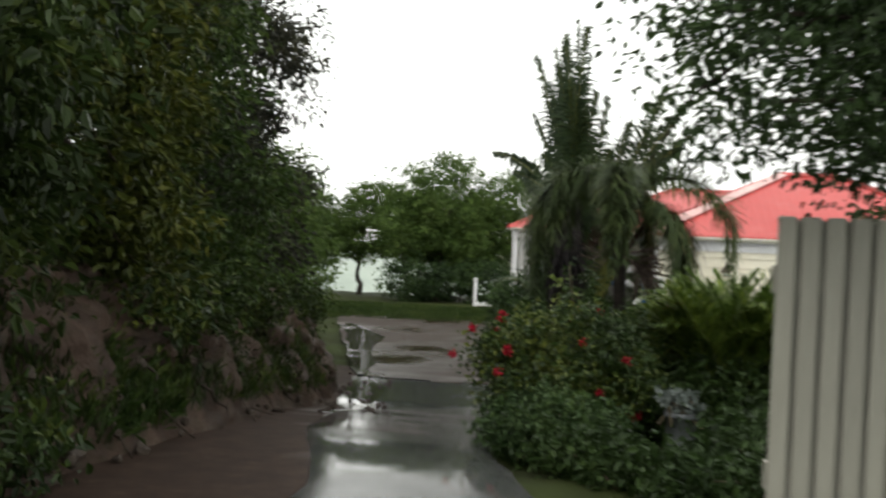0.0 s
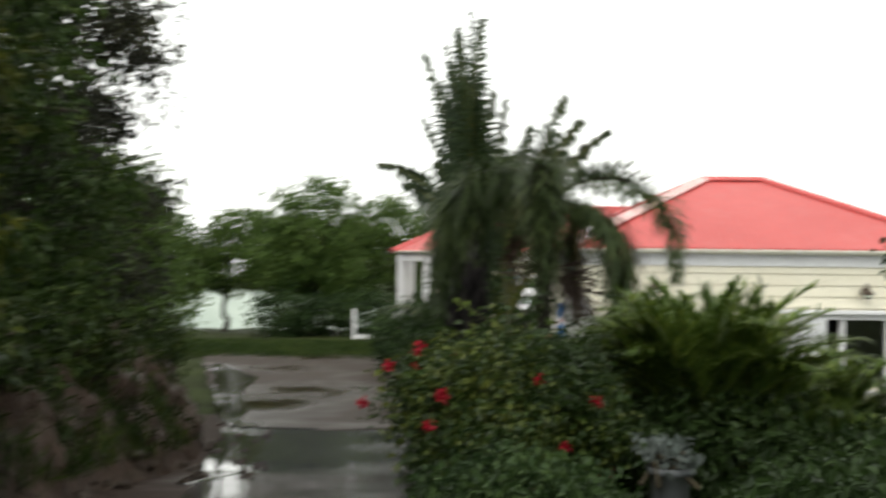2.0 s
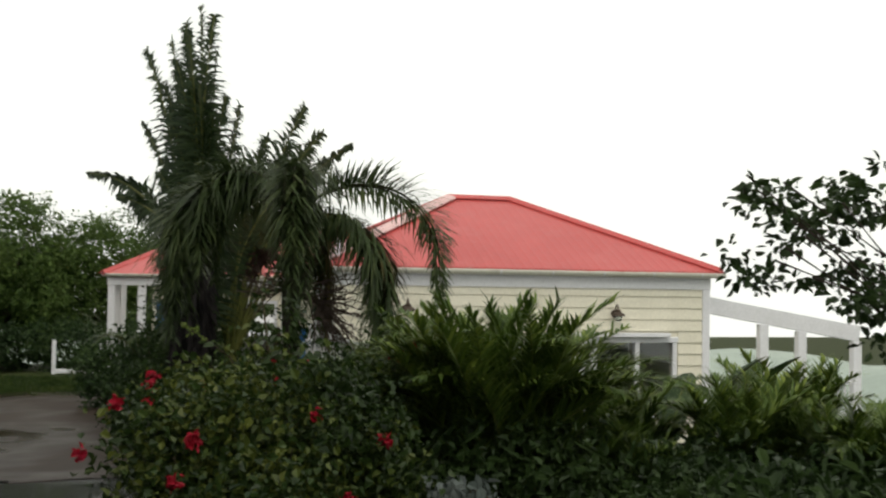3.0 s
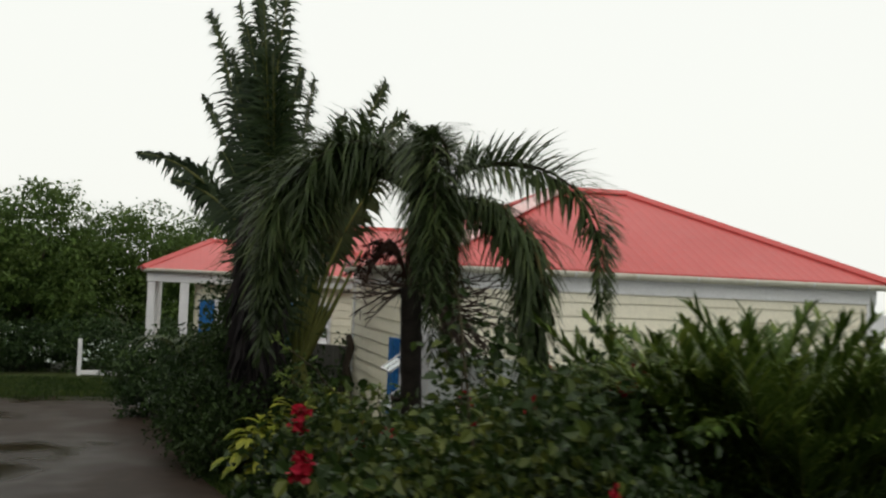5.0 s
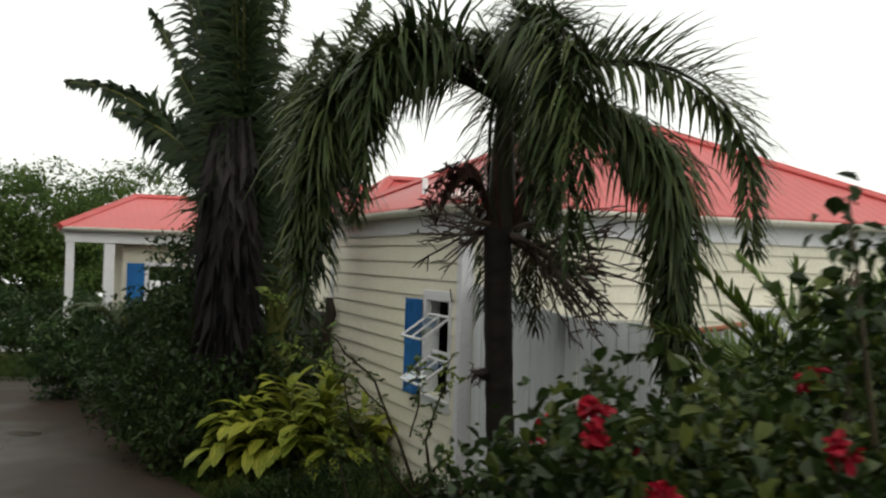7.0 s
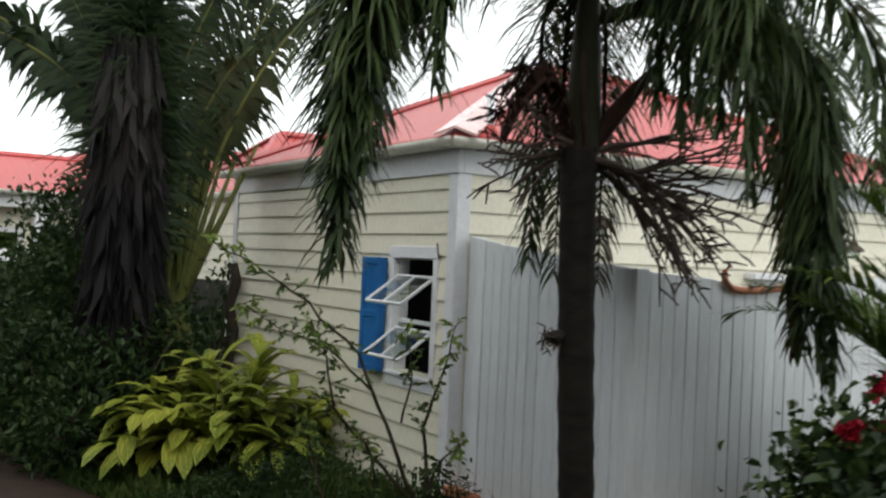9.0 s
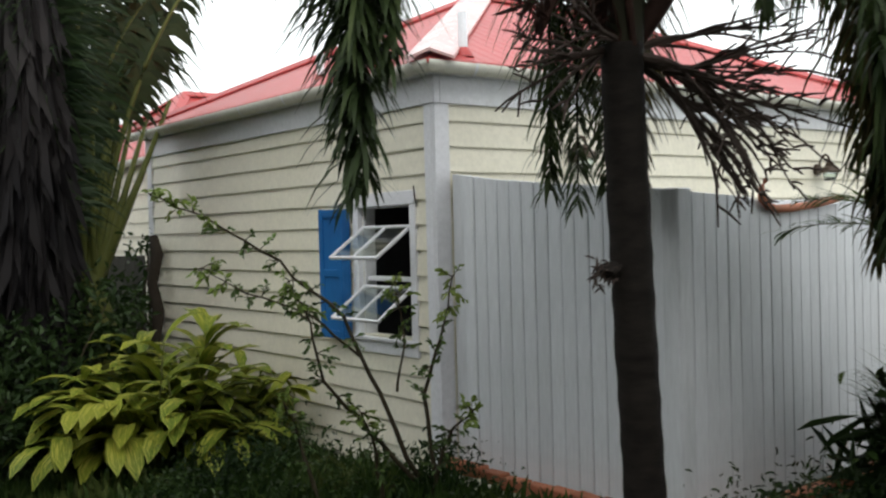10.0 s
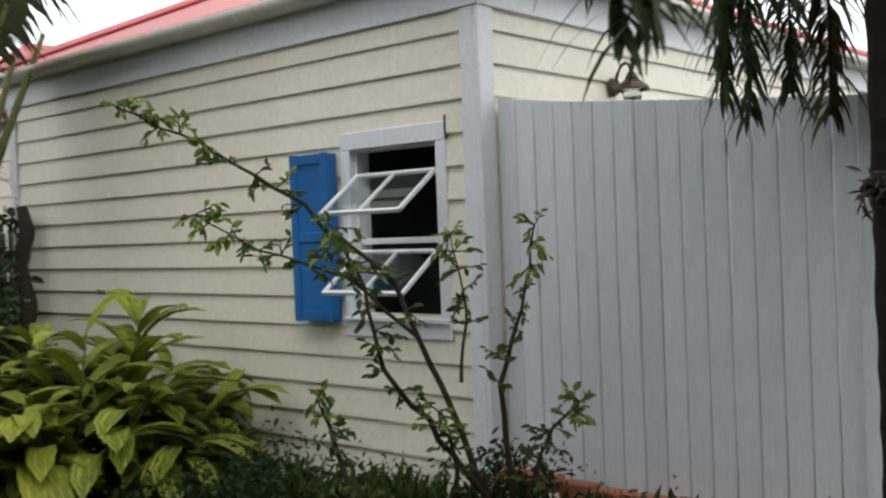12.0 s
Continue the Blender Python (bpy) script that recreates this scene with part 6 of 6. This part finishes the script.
# straggling rose-like shrub in front of the wall
def straggler():
    base = Vector((0.95, 18.05, GZ(18)))
    e = thing("straggling_shrub", "leggy shrub with bare stems and sparse leaflets", "shrub", base)
    stems = [
        [(0.9, 18.0, -1.5), (0.55, 17.95, -1.15), (0.23, 17.91, -0.81), (0.15, 17.95, -0.45), (0.05, 18.0, -0.2)],
        [(0.95, 18.05, -1.5), (0.72, 18.1, -0.95), (0.5, 18.15, -0.45), (0.15, 18.3, -0.1), (-0.25, 18.45, 0.18), (-0.58, 18.56, 0.34)],
        [(0.6, 18.12, -0.7), (0.3, 18.2, -0.42), (-0.05, 18.35, -0.28), (-0.3, 18.45, -0.12)],
        [(1.05, 18.0, -1.5), (0.95, 17.95, -0.95), (1.05, 17.9, -0.6), (1.14, 17.89, -0.22)],
        [(0.85, 17.8, -1.6), (0.88, 17.72, -1.35), (0.94, 17.68, -1.15), (1.05, 17.6, -1.02)],
        [(0.3, 18.1, -1.7), (0.2, 18.2, -1.2), (0.1, 18.2, -0.95)],
        [(0.6, 17.9, -1.7), (0.5, 17.8, -1.25), (0.4, 17.8, -1.0)],
        [(0.85, 18.1, -0.95), (0.95, 18.15, -0.6), (0.92, 18.2, -0.25)],
    ]
    rr = random.Random(12)
    rng = np.random.default_rng(12)
    pos, along, young = [], [], []
    vv, ff = [], []
    for st in stems:
        pts = []
        sm = [Vector((x + 0.03 + 0.09 * (1.14 - x), y + 0.09 + 0.19 * (1.14 - x), z - 0.05)) for x, y, z in st]
        for a, b in zip(sm, sm[1:]):
            for k in range(4):
                pts.append(a.lerp(b, k / 4) + Vector((rr.uniform(-1, 1), rr.uniform(-1, 1), rr.uniform(-1, 1))) * 0.012)
        pts.append(sm[-1])
        r0 = 0.017 if st[0][2] < -1.4 else 0.010
        v, f = tube_data(pts, [r0 * (1 - 0.75 * i / (len(pts) - 1)) for i in range(len(pts))], 7)
        raw("stem", v, f, STEM, e, smooth=True)
        for i, p in enumerate(pts):
            dens = 3 if i > len(pts) * 0.3 else 0
            if i > len(pts) - 4:
                dens = 4
            for k in range(dens):
                d = Vector((rr.uniform(-1, 1), rr.uniform(-1, 1), rr.uniform(-0.7, 0.7))).normalized()
                q = p + d * rr.uniform(0.04, 0.13)
                tube_data([p, q], [0.004, 0.002], 4, vv, ff)
                for j in range(5):
                    pos.append(p.lerp(q, 0.3 + 0.7 * j / 4))
                    young.append(i > len(pts) * 0.74)
                    along.append(d + Vector((rr.uniform(-1, 1), rr.uniform(-1, 1), rr.uniform(-0.8, 0.3))))
    tagged(raw("twig", vv, ff, STEM, e), kind="stuff")
    pos, along, young = np.array(pos), np.array(along), np.array(young)
    for pick, mat, label, size in ((~young, L_ROSE, "", 0.042), (young, L_YOUNG, "pale yellow-green young leaves", 0.05)):
        ln = size * (0.6 + 0.8 * rng.random(int(pick.sum())))
        v, f, uv = leaf_arrays(rng, pos[pick], along[pick], ln, ln * 0.55)
        raw("leaves", v, f, mat, e, label, uv=uv)


straggler()

for i, (x, y, r, h) in enumerate([(0.5, 19.6, 0.4, 0.3), (1.0, 20.2, 0.35, 0.35), (0.2, 18.8, 0.35, 0.2), (1.15, 19.0, 0.25, 0.2), (-0.2, 19.4, 0.3, 0.2), (0.9, 17.3, 0.3, 0.2), (0.6, 15.9, 0.3, 0.25), (1.3, 15.8, 0.35, 0.3), (2.2, 15.9, 0.4, 0.3), (0.3, 17.4, 0.4, 0.18), (0.75, 18.6, 0.4, 0.22), (0.3, 19.9, 0.4, 0.25), (0.9, 19.5, 0.35, 0.3), (-0.1, 18.2, 0.35, 0.15), (0.5, 16.8, 0.4, 0.2), (1.2, 18.2, 0.25, 0.3), (1.0, 20.8, 0.3, 0.3)]):
    z = GZ(y)
    shrub("weed_clump", "low clump of dark green weeds in the bed", (x, y, z), [((x, y, z + h * 0.6), (r, r, h))], 1400, 0.042, (L_DARKBUSH, L_GRASS, L_HIB)[i % 3], 600 + i, 4, 0.1, 18, 0.4, group="bed weeds")
# dark climbing plant on the house corner
shrub("climber", "dark climbing plant at the corner of the house", (1.2, 23.7, -2.0), [((1.33, 23.7, -1.0), (0.12, 0.12, 0.6)), ((1.38, 23.6, -0.05), (0.09, 0.08, 0.22)), ((1.1, 23.5, -1.6), (0.4, 0.3, 0.4))], 700, 0.09, L_DARKBUSH, 131, 6, 0.08, 10)
v, f = tube_data([(1.37, 23.40, -2.1), (1.34, 23.40, -1.2), (1.40, 23.38, -0.75), (1.33, 23.36, -0.45), (1.40, 23.36, -0.15), (1.36, 23.36, 0.06)], [0.07, 0.065, 0.07, 0.06, 0.07, 0.045], 8)
tagged(raw("bare_stem", v, f, BARK, None, smooth=True), "gnarled dark bare stem standing against the house corner", "stem")
# dark shrubs between the yard and the houses
for i, (x, y, blobs, n) in enumerate([
    (-0.9, 22.9, [((-0.9, 22.9, -1.3), (0.6, 0.6, 0.7)), ((-0.7, 23.4, -0.4), (0.6, 0.5, 0.7)), ((0.2, 23.2, -0.9), (0.7, 0.4, 1.0)), ((0.8, 23.6, -1.2), (0.4, 0.4, 0.8)), ((-0.3, 23.8, 0.35), (0.55, 0.4, 0.6))], 9000),
    (-0.6, 21.7, [((-0.7, 21.7, -1.45), (0.5, 0.5, 0.5)), ((-0.35, 21.9, -1.0), (0.4, 0.35, 0.4)), ((0.2, 22.1, -0.7), (0.3, 0.3, 0.4)), ((-1.0, 22.3, -0.9), (0.35, 0.3, 0.4))], 3600),
    (-0.9, 25.2, [((-0.9, 25.2, -1.2), (0.7, 0.7, 0.8)), ((-0.4, 25.6, -0.4), (0.6, 0.6, 0.6))], 4200),
    (-2.1, 29.3, [((-2.1, 29.3, -1.35), (0.55, 0.7, 0.7)), ((-1.6, 29.6, -1.0), (0.6, 0.6, 0.7))], 3800),
    (-1.3, 27.4, [((-1.3, 27.4, -1.3), (0.6, 0.8, 0.7)), ((-0.8, 27.6, -0.8), (0.5, 0.6, 0.6))], 3600),
    (0.3, 27.5, [((0.3, 27.3, -0.8), (0.7, 0.7, 1.2))], 3000),
    (-3.4, 38.6, [((-3.3, 38.6, -1.6), (0.4, 0.5, 0.6))], 1200),
]):
    shrub("garden_shrub", "dark dense garden shrub beside the yard", (x, y, GZ(y)), blobs, n if i > 1 else int(n * 1.4), 0.11 if i > 1 else 0.085, L_SHADE if i < 2 else L_DARKBUSH, 140 + i, 8, 0.16, 22, group="yard-side shrubs")
# a small arching palm among them
sp = thing("small_palm", "small palm with pale arching fronds", "palm", (-1.3, 26.2, GZ(26.2)))
for i, az in enumerate((180, 150, 215, 100, 20, 260, 320)):
    frond(sp, (-1.2, 26.2, -0.9), az, 700 + i, L_PALM, PETIOLE, length=1.5, rise=radians(68), droop=radians(125), n=40, leaf_len=0.34, leaf_wid=0.028, bare=0.12, hang=0.35, ahead=0.6, rag=0.15)
v, f = tube_data([(-1.2, 26.2, -2.2), (-1.2, 26.2, -1.4), (-1.2, 26.2, -0.85)], [0.1, 0.08, 0.06], 10)
raw("trunk", v, f, PALMBARK, sp, smooth=True)


# ---- distance ----
def hill(cx, cy, rx, ry, h, seed, foot=-30):
    n = 40
    verts, faces = [], []
    for j in range(n + 1):
        for i in range(n + 1):
            u, w = i / n * 2 - 1, j / n * 2 - 1
            d = min(1.0, math.hypot(u, w))
            z = h * (0.5 + 0.5 * math.cos(math.pi * d)) * (1 + 0.3 * noise.noise((u * 2.5 + seed, w * 2.5, 0)))
            verts.append((cx + u * rx, cy + w * ry, foot + z))
    for j in range(n):
        for i in range(n):
            k = j * (n + 1) + i
            faces.append((k, k + 1, k + n + 2, k + n + 1))
    return tagged(raw("hill", verts, faces, HILL, None, "", smooth=True), "far hill behind the houses, mist painted into its pale colour", "hill", kind="structure")


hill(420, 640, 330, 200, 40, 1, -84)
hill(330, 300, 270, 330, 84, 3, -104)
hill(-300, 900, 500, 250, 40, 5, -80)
